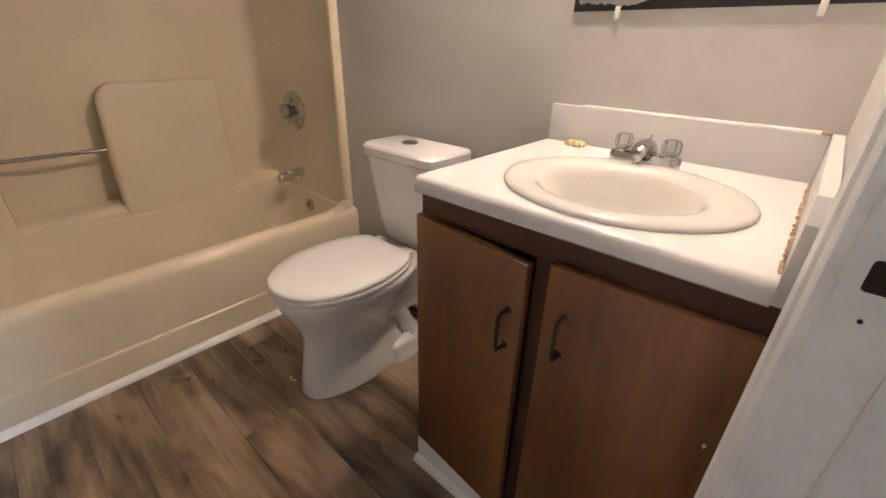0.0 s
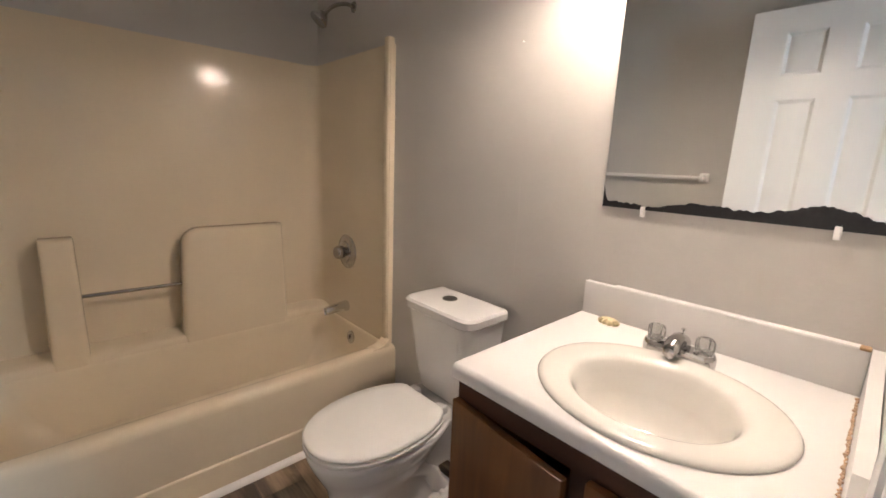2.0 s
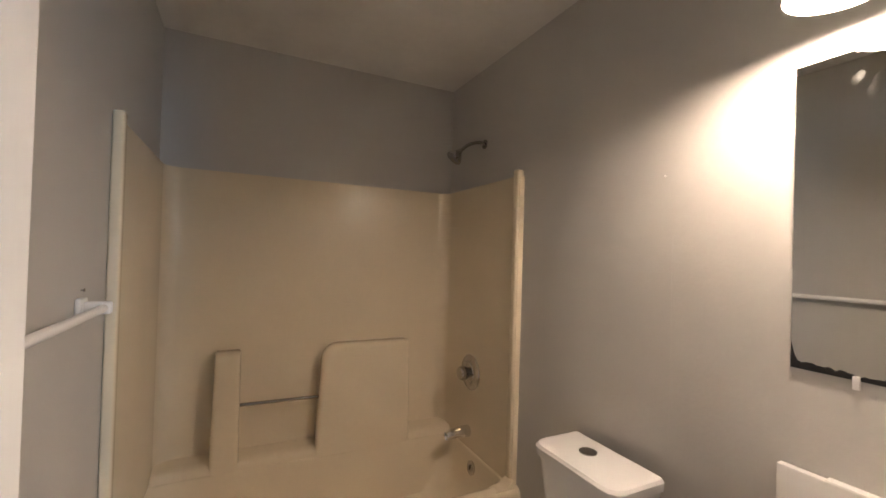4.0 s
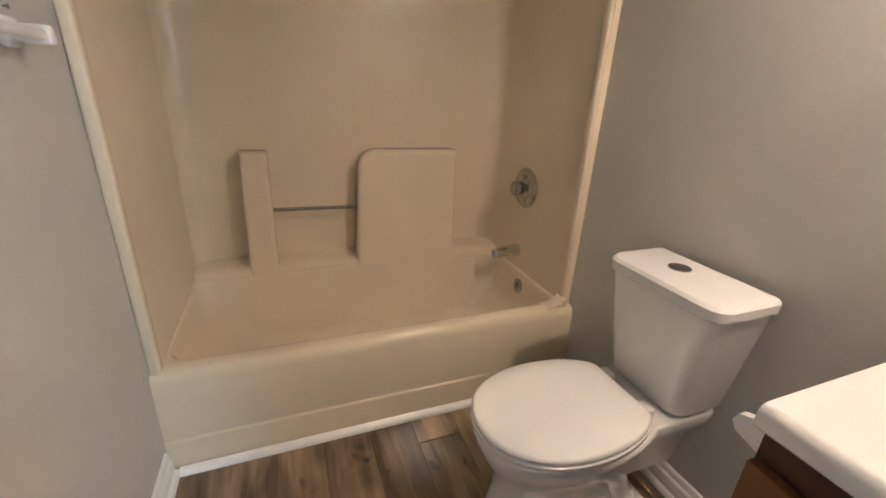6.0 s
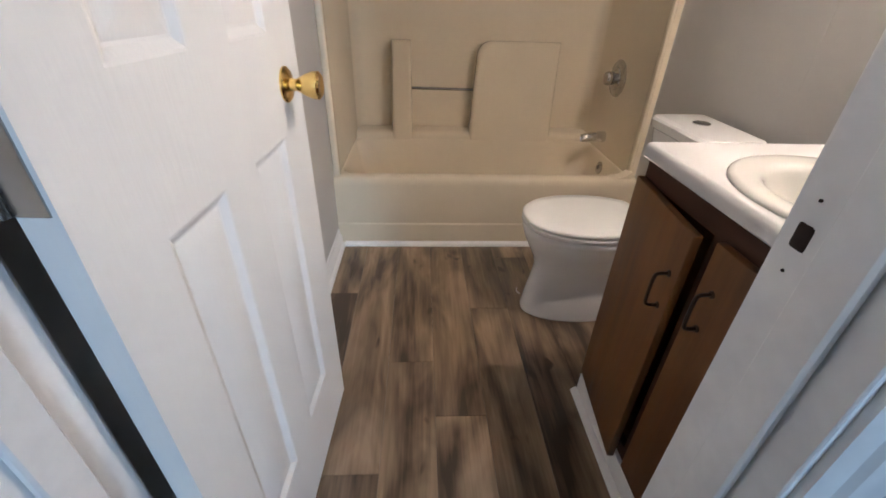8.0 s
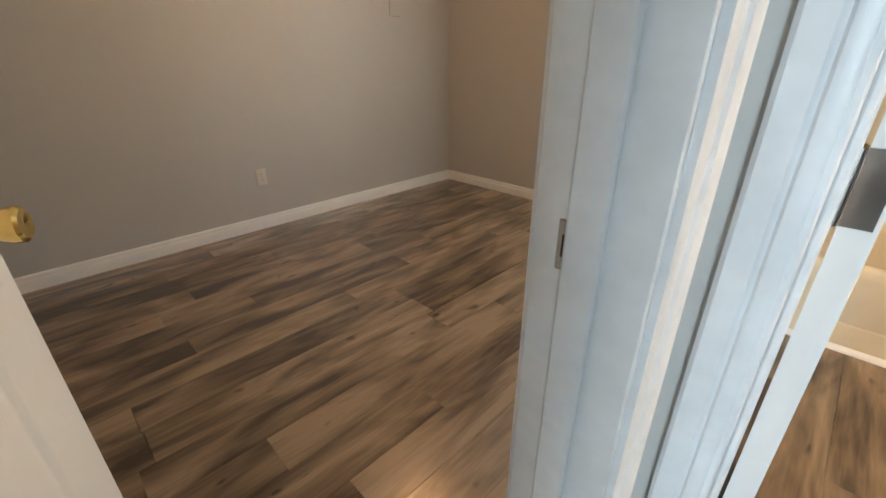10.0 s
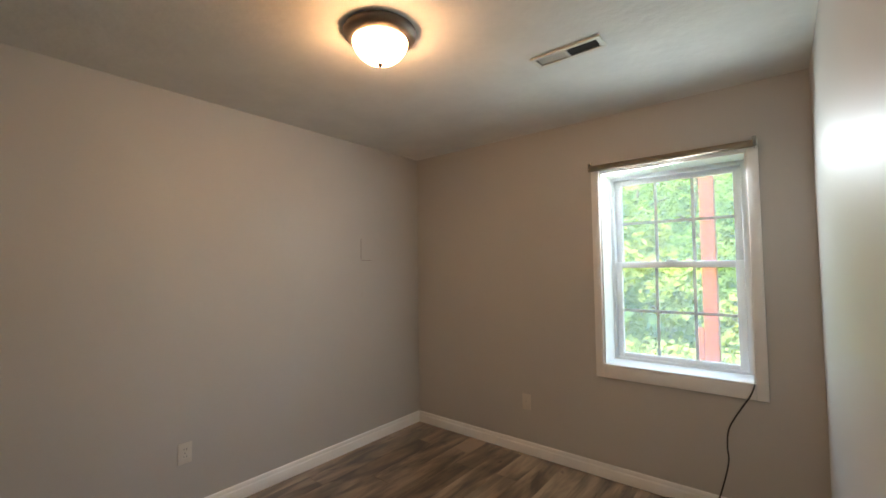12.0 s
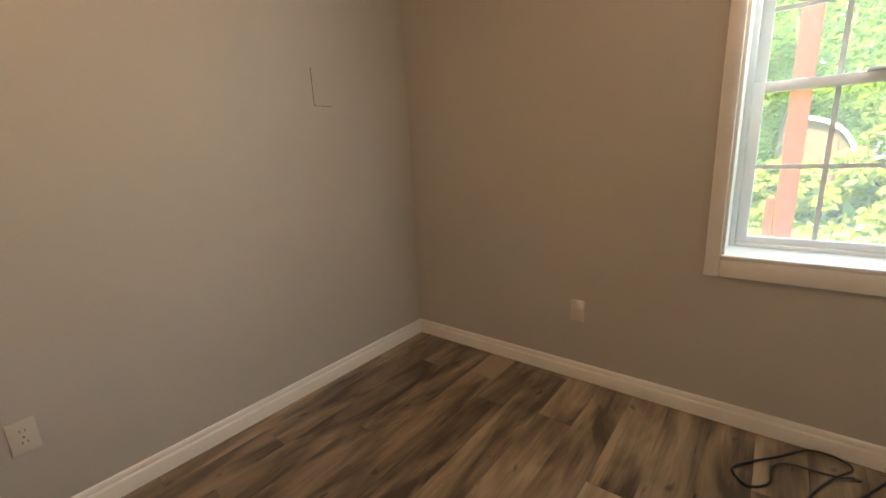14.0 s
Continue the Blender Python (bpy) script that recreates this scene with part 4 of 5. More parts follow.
for s in (-1, 1):
    bm = B()
    lathe(bm, ((0.022, 0.018), (0.021, 0.028), (0.010, 0.0295), (0.006, 0.034), (0.0, 0.034)), (FX, FY + s * 0.052, FZ), (0, 0, 1), 18)
    hd = part("handle_stem", bm, CHROME, faucet)
    bm = B()
    rings = []
    for z, r in ((0.030, 0.014), (0.033, 0.0185), (0.046, 0.0200), (0.058, 0.0185), (0.063, 0.013)):
        rings.append([(FX + r * (1 + 0.07 * math.cos(8 * a)) * math.cos(a), FY + s * 0.052 + r * (1 + 0.07 * math.cos(8 * a)) * math.sin(a), FZ + z) for a in (2 * math.pi * k / 48 for k in range(48))])
    loft(bm, rings)
    part("handle", bm, CLEAR, hd, "clear fluted acrylic handle")
soap = thing("soap", (1.462, 0.528, CZ), "worn piece of yellow soap on the counter", "soap")
bm = B()
loft(bm, [[(x * 0.019 * k + 1.466 + 0.004 * math.sin(3 * i), y * 0.030 * k + 0.528, CZ + 0.0005 + z) for i, (x, y) in enumerate((math.cos(a), math.sin(a)) for a in (2 * math.pi * q / 22 for q in range(22)))] for k, z in ((0.9, 0.0), (1.0, 0.004), (0.95, 0.010), (0.6, 0.015), (0.4, 0.012))])
part("bar", bm, SOAP, soap, "", False, 70)
holder = thing("paper_holder", (1.06, VY1, 0.75), "white plastic toilet paper holder under the counter", "paper holder")
for x in (1.03, 1.17):
    bm = B()
    loft(bm, [[(x + k, y, z) for y, z in ((VY1, 0.735), (VY1, 0.785), (VY1 + 0.040, 0.788), (VY1 + 0.060, 0.780), (VY1 + 0.066, 0.765), (VY1 + 0.058, 0.752))] for k in (-0.007, 0.007)])
    part("bracket", bm, TRIM, holder)
bm = B()
tube(bm, [(1.036, VY1 + 0.050, 0.768), (1.164, VY1 + 0.050, 0.768)], 0.009, 12)
part("roller", bm, STEEL, holder)

# ---------------------------------------------------------------- mirror
MY0, MY1, MZ0, MZ1 = 0.004, 0.614, 1.182, 1.882
mirror = thing("mirror", (XR, 0.31, MZ0), "frameless wall mirror with blackened lower edge", "mirror")
bm = B()
box(bm, XR - 0.006, MY0, MZ0, XR - 0.001, MY1, MZ1, 0.0012, 1)
part("glass", bm, MIRROR, mirror)
bm = B()
rng = random.Random(11)
low, top = [], []
k = 90
for i in range(k + 1):
    y = MY1 - 0.001 - (MY1 - MY0 - 0.002) * i / k
    u = (MY1 - y) / (MY1 - MY0)
    e = 0.014 + 0.030 * min(1, u * 1.25) + 0.007 * math.sin(u * 17 + 1.0) + 0.010 * math.exp(-((u - 0.78) / 0.07) ** 2) - 0.018 * max(0, u - 0.86) / 0.14 + rng.uniform(-0.0035, 0.0035)
    if u < 0.028:
        e = 0.050 * (1 - u / 0.028) ** 2 + 0.014 + rng.uniform(0, 0.006)
    low.append((XR - 0.0066, y, MZ0 + 0.0008))
    top.append((XR - 0.0066, y, MZ0 + max(0.006, e * 0.80 if u > 0.028 else e)))
loft(bm, [low, top], closed=False)
part("blackened_edge", bm, BLACK, mirror, "ragged black desilvered edge")
for cy, cz, wy, wz in ((0.300, 1.800, 0.030, 0.045), (0.262, 1.822, 0.018, 0.024), (0.345, 1.780, 0.024, 0.040), (0.468, 1.800, 0.022, 0.030), (0.425, 1.790, 0.034, 0.055), (0.372, 1.826, 0.026, 0.038), (0.335, 1.842, 0.018, 0.020), (0.505, 1.822, 0.012, 0.014)):
    bm = B()
    q = []
    for k in range(16):
        an = 2 * math.pi * k / 16
        r = rng.uniform(0.75, 1.1)
        q.append((XR - 0.0066, cy + wy * r * math.cos(an) - 0.3 * wz * math.sin(an), min(MZ1 - 0.004, cz + wz * r * math.sin(an))))
    bm.faces.new([bm.verts.new(p) for p in q])
    part("smear", bm, WISP, mirror, "pale dried wipe mark")
for y in (0.498, 0.111):
    bm = B()
    box(bm, XR - 0.011, y - 0.006, MZ0 - 0.018, XR - 0.001, y + 0.006, MZ0 + 0.010, 0.002, 2)
    part("clip", bm, TRIM, mirror, "white plastic clip")
for y in (0.50, 0.11):
    bm = B()
    box(bm, XR - 0.010, y - 0.008, MZ1 - 0.008, XR - 0.001, y + 0.008, MZ1 + 0.012, 0.002, 2)
    part("clip", bm, TRIM, mirror, "white plastic clip")

# ---------------------------------------------------------------- vanity light
LY = 0.335
sconce = thing("vanity_light", (XR, LY, 2.05), "cream and gold two-shade vanity light with scroll arms", "wall light")
bm = B()
lathe(bm, ((0.0, 0), (0.062, 0), (0.064, 0.008), (0.054, 0.016), (0.040, 0.020), (0.030, 0.034), (0.018, 0.040), (0.0, 0.042)), (XR - 0.001, LY, 2.065), (-1, 0, 0), 32)
for v in bm.verts:
    v.co.z = 2.065 + (v.co.z - 2.065) * 1.15
part("back_plate", bm, GOLD, sconce, "aged gold wall plate", False, 60)
K = 0.83  # size of the bells
for s in (-1, 1):
    yy, z0 = (LY + 0.143, 1.945) if s > 0 else (LY - 0.160, 1.962)
    u = abs(yy - LY)
    bm = B()
    tube(bm, curve([(XR - 0.030, LY + s * 0.02, 2.072), (1.46, LY + s * 0.055, 2.052), (1.42, LY + s * 0.085, 2.080), (1.385, LY + s * u * 0.80, 2.140), (1.368, LY + s * u * 0.97, 2.152), (1.364, yy, 2.125), (1.364, yy, z0 + 0.148 * K)], 7), 0.0042, 9)
    sp = [(1.455 - 0.012 * math.cos(a) * (1 - a / 9), LY + s * (0.085 + 0.020 * (1 - a / 9) * math.cos(a)), 2.030 + 0.020 * (1 - a / 9) * math.sin(a)) for a in (q * 0.45 for q in range(16))]
    tube(bm, sp, 0.0028, 7)
    part("scroll_arm", bm, GOLD, sconce, "", False, 60)
    bm = B()
    lathe(bm, [(r * K, h * K) for r, h in ((0.0, 0.152), (0.012, 0.150), (0.020, 0.138), (0.026, 0.126), (0.028, 0.116), (0.0, 0.116))], (1.364, yy, z0), (0, 0, 1), 24)
    part("fitter_cap", bm, GOLD, sconce)
    bm = B()
    outer = ((0.027, 0.120), (0.040, 0.110), (0.058, 0.092), (0.072, 0.068), (0.080, 0.045), (0.088, 0.024), (0.100, 0.010), (0.106, 0.0))
    inner = ((0.103, 0.001), (0.097, 0.011), (0.085, 0.025), (0.077, 0.045), (0.069, 0.067), (0.055, 0.090), (0.038, 0.106), (0.026, 0.115))
    lathe(bm, [(r * K, h * K) for r, h in outer + inner], (1.364, yy, z0), (0, 0, 1), 40)
    shd = part("shade", bm, LITSHADE if s > 0 else ALAB, sconce, "bell-shaped alabaster glass shade", False, 60)
    bm = B()
    lathe(bm, [(r * K, h * K) for r, h in ((0.0885, 0.026), (0.092, 0.022), (0.0925, 0.019), (0.0905, 0.0195))], (1.364, yy, z0), (0, 0, 1), 40)
    part("rim_band", bm, BRONZE, shd, "thin bronze band")
    bm = B()
    lathe(bm, ((0.0, -0.026), (0.013, -0.022), (0.022, -0.013), (0.026, 0.0), (0.024, 0.013), (0.018, 0.027), (0.013, 0.040), (0.012, 0.050), (0.0, 0.051)), (1.364, yy, z0 + 0.026), (0, 0, 1), 22)
    part("bulb", bm, BULB if s > 0 else DEADBULB, sconce, "lit warm bulb" if s > 0 else "unlit bulb", False, 70)

# ---------------------------------------------------------------- towel bar
bar = thing("towel_bar", (0.0, 1.08, 1.26), "white towel bar on the grey wall", "towel bar")
for y in (0.79, 1.405):
    bm = B()
    box(bm, 0.001, y - 0.024, 1.236, 0.016, y + 0.024, 1.286, 0.006, 3)
    box(bm, 0.012, y - 0.011, 1.244, 0.070, y + 0.011, 1.276, 0.006, 3)
    part("post", bm, TRIM, bar)
bm = B()
tube(bm, [(0.055, 0.79, 1.260), (0.055, 1.405, 1.260)], 0.010, 14)
part("rail", bm, TRIM, bar)
nail = thing("nail", (XR, 0.942, 1.68), "small white nail stuck in the wall", "nail")
bm = B()
lathe(bm, ((0.0, 0), (0.0015, 0), (0.0015, 0.006), (0.0035, 0.006), (0.0035, 0.008), (0.0, 0.008)), (XR, 0.942, 1.68), (-1, 0, 0), 8)
part("head", bm, TRIM, nail)

seam = thing("wall_seam", (XR, 0.91, 1.25), "faint raised vertical seam in the wall paint", "wall seam")
bm = B()
tube(bm, curve([(XR + 0.0004, 0.917, 0.90), (XR + 0.0004, 0.915, 1.10), (XR + 0.0004, 0.917, 1.28), (XR + 0.0004, 0.918, 1.50)], 8), 0.0010, 8)
part("ridge", bm, WALL, seam)
nail = thing("nail", (0.0, 1.430, 1.30), "small dark screw standing out of the wall over the towel bar", "nail")
bm = B()
lathe(bm, ((0.0, 0), (0.002, 0), (0.002, 0.005), (0.0045, 0.006), (0.004, 0.008), (0.0, 0.0085)), (0.0, 1.430, 1.302), (1, 0, 0), 10)
part("head", bm, STEEL, nail)

# ---------------------------------------------------------------- bedroom window
win = thing("window_1", (-0.81, YW, WZ0), "white double-hung window with grilles and casing", "window", kind="structure")
c0, c1, cz0, cz1 = -1.276, -0.352, 0.668, 2.108


def flat_board(x0, z0, x1, z1):
    bm = B()
    box(bm, x0, YW - 0.017, z0, x1, YW, z1, 0.004, 2)
    return bm


part("casing", flat_board(c0, cz0, WX0, cz1), TRIM, win)
part("casing", flat_board(WX1, cz0, c1, cz1), TRIM, win)
part("casing", flat_board(WX0, WZ1, WX1, cz1), TRIM, win)
part("casing", flat_board(WX0, cz0, WX1, WZ0 - 0.001), TRIM, win)
for a in ((WX0, YW - 0.005, WZ0, WX0 + 0.012, YE - 0.10, WZ1), (WX1 - 0.012, YW - 0.005, WZ0, WX1, YE - 0.10, WZ1), (WX0 + 0.012, YW - 0.005, WZ1 - 0.012, WX1 - 0.012, YE - 0.10, WZ1)):
    bm = B()
    box(bm, *a)
    part("reveal", bm, TRIM, win)
bm = B()
box(bm, WX0, YW - 0.020, WZ0 - 0.0005, WX1, YE - 0.10, WZ0 + 0.016, 0.003, 2)
part("sill", bm, TRIM, win)
G0, G1 = -1.148, -0.488
bm = B()
for a in ((WX0 + 0.012, 2.66, WZ0 + 0.016, -1.188, YE - 0.005, WZ1 - 0.012), (-0.446, 2.66, WZ0 + 0.016, WX1 - 0.012, YE - 0.005, WZ1 - 0.012), (-1.188, 2.66, WZ1 - 0.035, -0.446, YE - 0.005, WZ1 - 0.012), (-1.188, 2.66, WZ0 + 0.016, -0.446, YE - 0.005, WZ0 + 0.034)):
    box(bm, *a, 0.003, 1)
part("window_frame", bm, VINYL, win)


def sash(z0, z1, g0, g1, y0, y1):
    bm = B()
    for a in ((-1.188, y0, z0, G0, y1, z1), (G1, y0, z0, -0.446, y1, z1), (G0, y0, z0, G1, y1, g0), (G0, y0, g1, G1, y1, z1)):
        box(bm, *a, 0.004, 2)
    s = part("sash", bm, VINYL, win)
    ym = (y0 + y1) / 2
    xs = [G0, G0 + (G1 - G0) / 3, G0 + 2 * (G1 - G0) / 3, G1]
    zs = [g0, (g0 + g1) / 2, g1]
    for x in xs[1:3]:
        bm = B()
        box(bm, x - 0.008, ym - 0.004, g0, x + 0.008, ym + 0.004, g1)
        part("grille_bar", bm, MUNT, s)
    bm = B()
    box(bm, G0, ym - 0.0035, zs[1] - 0.008, G1, ym + 0.0035, zs[1] + 0.008)
    part("grille_bar", bm, MUNT, s)
    for xa, xb in zip(xs, xs[1:]):
        for za, zb in zip(zs, zs[1:]):
            bm = B()
            vs = [bm.verts.new(p) for p in ((xa, ym + 0.008, za), (xb, ym + 0.008, za), (xb, ym + 0.008, zb), (xa, ym + 0.008, zb))]
            bm.faces.new(vs)
            pane = part("pane", bm, GLASS, s)
            pane.visible_shadow = False


sash(WZ0 + 0.034, 1.438, 0.808, 1.398, 2.668, 2.700)
sash(1.400, WZ1 - 0.035, 1.440, 1.985, 2.706, 2.738)
bm = B()
box(bm, -0.86, 2.655, 1.438, -0.80, 2.680, 1.450, 0.003, 2)
part("sash_lock", bm, VINYL, win)

shade = thing("roller_shade", (-0.815, YW - 0.04, 2.07), "tan roller shade wound up over the window", "roller shade")
bm = B()
tube(bm, [(-1.272, YW - 0.040, 2.082), (-0.372, YW - 0.040, 2.082)], 0.020, 18)
part("roll", bm, SHADEF, shade)
for x in (-1.277, -0.366):
    bm = B()
    box(bm, x - 0.002, YW - 0.062, 2.060, x + 0.002, YW - 0.016, 2.118, 0.001, 1)
    box(bm, x - 0.010, YW - 0.020, 2.072, x + 0.010, YW - 0.016, 2.128, 0.001, 1)
    part("bracket", bm, STEEL, shade)

# ---------------------------------------------------------------- bedroom fixtures
lamp = thing("ceiling_light", (-1.58, 0.790, H), "flush ceiling light with lit frosted dome", "ceiling light")
bm = B()
lathe(bm, ((0.0, 0), (0.152, 0), (0.157, -0.010), (0.155, -0.022), (0.143, -0.036), (0.125, -0.046), (0.116, -0.048)), (-1.58, 0.790, H - 0.0005), (0, 0, 1), 48)
part("pan", bm, NICKEL, lamp, "dark bronzed metal pan", False, 60)
bm = B()
lathe(bm, ((0.118, -0.044), (0.116, -0.062), (0.107, -0.085), (0.091, -0.106), (0.068, -0.124), (0.040, -0.136), (0.015, -0.141), (0.0, -0.1415)), (-1.58, 0.790, H), (0, 0, 1), 48)
part("dome", bm, DOME, lamp, "lit frosted glass dome", False, 80)
bm = B()
lathe(bm, ((0.0, -0.158), (0.006, -0.156), (0.010, -0.150), (0.012, -0.143), (0.006, -0.140)), (-1.58, 0.790, H), (0, 0, 1), 16)
part("finial", bm, NICKEL, lamp)

vent = thing("ceiling_vent", (-1.0, 1.49, H), "cream metal ceiling register, half open", "vent")
bm = B()
va, vb = (-1.201, 1.430), (-0.861, 1.545)
for a in ((va[0], va[1], H - 0.008, vb[0], va[1] + 0.022, H - 0.0005), (va[0], vb[1] - 0.022, H - 0.008, vb[0], vb[1], H - 0.0005), (va[0], va[1] + 0.022, H - 0.008, va[0] + 0.022, vb[1] - 0.022, H - 0.0005), (vb[0] - 0.022, va[1] + 0.022, H - 0.008, vb[0], vb[1] - 0.022, H - 0.0005), (-1.036, va[1] + 0.022, H - 0.008, -1.026, vb[1] - 0.022, H - 0.0005)):
    box(bm, *a, 0.002, 1)
part("frame", bm, PLATE, vent)
# flat sheet on the ceiling; the duct's shade is its dark colour
bm = B()
box(bm, va[0] + 0.022, va[1] + 0.022, H - 0.002, vb[0] - 0.022, vb[1] - 0.022, H - 0.0004)
part("backing", bm, HOLE, vent, "flat dark sheet in place of the duct opening")
for i in range(13):
    x = va[0] + 0.030 + i * 0.0105
    bm = B()
    loft(bm, [[(x + dx, y, H - 0.002 + dz) for dx, dz in ((0, 0), (0.009, -0.0035), (0.0098, -0.003), (0.001, 0.0005))] for y in (va[1] + 0.022, vb[1] - 0.022)])
    part("slat", bm, PLATE, vent)
# slats of the open half: shaded copies, coloured dark instead of cream
for i in range(13):
    x = -1.018 + i * 0.0105
    bm = B()
    loft(bm, [[(x + dx, y, H - 0.0025 + dz) for dx, dz in ((0, 0), (0.0012, 0), (-0.0018, -0.005), (-0.003, -0.005))] for y in (va[1] + 0.022, vb[1] - 0.022)])
    part("slat", bm, HOLE, vent)


def outlet(at, axis, label, blank=False):
    """A wall plate, 70 by 115 mm, with two sockets. axis: the way that it looks."""
    o = thing("outlet", at, label, "outlet")
    rot = Vector((0, -1, 0)).rotation_difference(Vector(axis)).to_euler()
    o.rotation_euler = rot
    bm = B()
    box(bm, -0.036, -0.007, -0.058, 0.036, 0.0, 0.058, 0.003, 2)
    part("plate", bm, PLATE, o, "", True)
    if not blank:
        for z in (-0.021, 0.021):
            bm = B()
            prism(bm, [(0.016 * math.cos(a), z + max(-0.0135, min(0.0135, 0.017 * math.sin(a)))) for a in (2 * math.pi * k / 20 for k in range(20))], "y", -0.0092, -0.006)
            s = part("socket", bm, PLATE, o, "", True)
            for x in (-0.0065, 0.0065):
                bm = B()
                box(bm, x - 0.001, -0.0097, z - 0.002, x + 0.001, -0.0091, z + 0.007)
                part("slot", bm, HOLE, s, "", True)
    bm = B()
    lathe(bm, ((0.0, 0), (0.003, 0), (0.002, 0.001), (0.0, 0.0012)), (0, -0.007, 0), (0, -1, 0), 10)
    part("screw", bm, STEEL, o, "", True)
    return o


outlet((XL, 0.518, 0.385), (1, 0, 0), "ivory duplex outlet low on the plain wall")
outlet((-1.815, YW, 0.388), (0, -1, 0), "ivory blank wall plate under the window wall", True)
outlet((XP0, 1.165, 0.405), (-1, 0, 0), "ivory duplex outlet beside the window corner")

crack = thing("wall_crack", (XL, 1.80, 1.57), "thin dark L-shaped crack in the paint", "wall crack")
bm = B()
box(bm, XL - 0.001, 1.788, 1.484, XL + 0.0012, 1.792, 1.662)
part("upright_line", bm, NICKEL, crack)
bm = B()
box(bm, XL - 0.001, 1.792, 1.482, XL + 0.0012, 1.896, 1.485)
part("level_line", bm, NICKEL, crack)

cord = thing("cable", (-0.62, 2.44, 0.0), "black coaxial cable hanging from the sill, coiled on the floor", "cable")
bm = B()
tube(bm, curve([(-0.412, 2.62, 0.770), (-0.412, 2.50, 0.768), (-0.415, 2.445, 0.745), (-0.435, 2.440, 0.69), (-0.475, 2.440, 0.62), (-0.535, 2.440, 0.50), (-0.548, 2.440, 0.40), (-0.545, 2.440, 0.31), (-0.575, 2.440, 0.17), (-0.612, 2.425, 0.055),
                (-0.66, 2.37, 0.010), (-0.72, 2.27, 0.006), (-0.80, 2.13, 0.006), (-0.845, 2.10, 0.006), (-0.87, 2.15, 0.006), (-0.80, 2.30, 0.010), (-0.74, 2.39, 0.012), (-0.77, 2.44, 0.010), (-0.86, 2.44, 0.008), (-0.95, 2.34, 0.006),
                (-1.05, 2.23, 0.006), (-1.09, 2.16, 0.006), (-1.04, 2.10, 0.006), (-0.98, 2.15, 0.010), (-0.97, 2.25, 0.014), (-0.92, 2.30, 0.013), (-0.80, 2.31, 0.015), (-0.74, 2.34, 0.012)], 7), 0.0042, 8)
part("cord", bm, CABLE, cord, "", False, 80)
bm = B()
tube(bm, [(-0.742, 2.340, 0.012), (-0.722, 2.348, 0.010)], 0.0062, 10)
part("connector", bm, STEEL, cord, "steel cable connector")
clip = thing("cable_splitter", (-0.57, 2.40, 0), "small white cable splitter lying by the baseboard", "splitter")
bm = B()
box(bm, -0.60, 2.385, 0.0005, -0.555, 2.412, 0.014, 0.003, 2)
part("body", bm, TRIM, clip)
bm = B()
tube(bm, [(-0.555, 2.398, 0.007), (-0.51, 2.402, 0.006)], 0.004, 8)
part("lead", bm, STEEL, clip)

# ---------------------------------------------------------------- outside
bm = B()
vs = [bm.verts.new(p) for p in ((-400, -400, -0.62), (400, -400, -0.62), (400, 400, -0.62), (-400, 400, -0.62))]
bm.faces.new(vs)
structure("ground", bm, GRASS, "mown green lawn", "lawn")
post = thing("porch_post", (-0.965, 5.7, -0.62), "red-stained cedar porch post", "post")
bm = B()
box(bm, -1.040, 5.625, -0.62, -0.885, 5.780, 3.3, 0.012, 2)
part("shaft", bm, CEDAR, post)
bm = B()
box(bm, -1.065, 5.60, -0.62, -0.860, 5.805, -0.40, 0.01, 2)
part("base", bm, CEDAR, post)
bm = B()
box(bm, -1.12, 5.64, -0.62, -1.045, 5.76, 0.62, 0.01, 2)
part("brace_stub", bm, CEDAR, post)

shed = thing("shed", (-0.75, 12.0, -0.62), "tan shed with a curved white-edged roof", "shed")
sx, sz, sr = -0.75, 0.66, 0.85
arcp = [(math.cos(radians(a)), math.sin(radians(a))) for a in range(0, 91, 6)]
bm = B()
prism(bm, [(sx + sr, -0.62)] + [(sx + sr * x, sz + sr * z) for x, z in arcp] + [(sx, -0.62)], "y", 12.0, 14.5)
part("wall", bm, SIDING, shed)
bm = B()
loft(bm, [[(sx + sr * x, y, sz + sr * z) for x, z in arcp] + [(sx + (sr + 0.07) * x, y, sz + (sr + 0.07) * z) for x, z in reversed(arcp)] for y in (11.85, 14.6)])
part("roof", bm, SHINGLE, shed)
bm = B()
box(bm, sx + 0.08, 11.95, -0.62, sx + 0.62, 12.002, 1.10, 0.01, 1)
part("shed_door", bm, SIDING, shed)

shrub = thing("flowering_shrub", (0.42, 11.6, -0.62), "low shrub with a head of pale white blossom", "shrub")
rng = random.Random(5)
bm = B()
for k in range(5):
    a = k * 1.257
    tube(bm, curve([(0.42, 11.6, -0.62), (0.42 + 0.05 * math.cos(a), 11.6 + 0.05 * math.sin(a), 0.0), (0.42 + 0.16 * math.cos(a), 11.6 + 0.16 * math.sin(a), 0.72)], 4), 0.014, 6)
part("stems", bm, BARK, shrub)
verts, faces = [], []
for k in range(420):
    d = Vector((rng.gauss(0, 1), rng.gauss(0, 1), rng.gauss(0, 0.8))).normalized() * 0.25 * rng.random() ** 0.5
    u = Vector((rng.gauss(0, 1), rng.gauss(0, 1), rng.gauss(0, 1))).normalized() * rng.uniform(0.025, 0.045)
    w, p, q = u.orthogonal() * 0.7, Vector((0.42, 11.6, 0.74)) + d, len(verts)
    verts += [p - u, p + w, p + u, p - w]
    faces.append((q, q + 1, q + 2, q + 3))
me = bpy.data.meshes.new("blossom")
me.from_pydata(verts, [], faces)
me.materials.append(BLOSSOM)
head_of_bloom = new("blossom", me)
head_of_bloom.parent = shrub
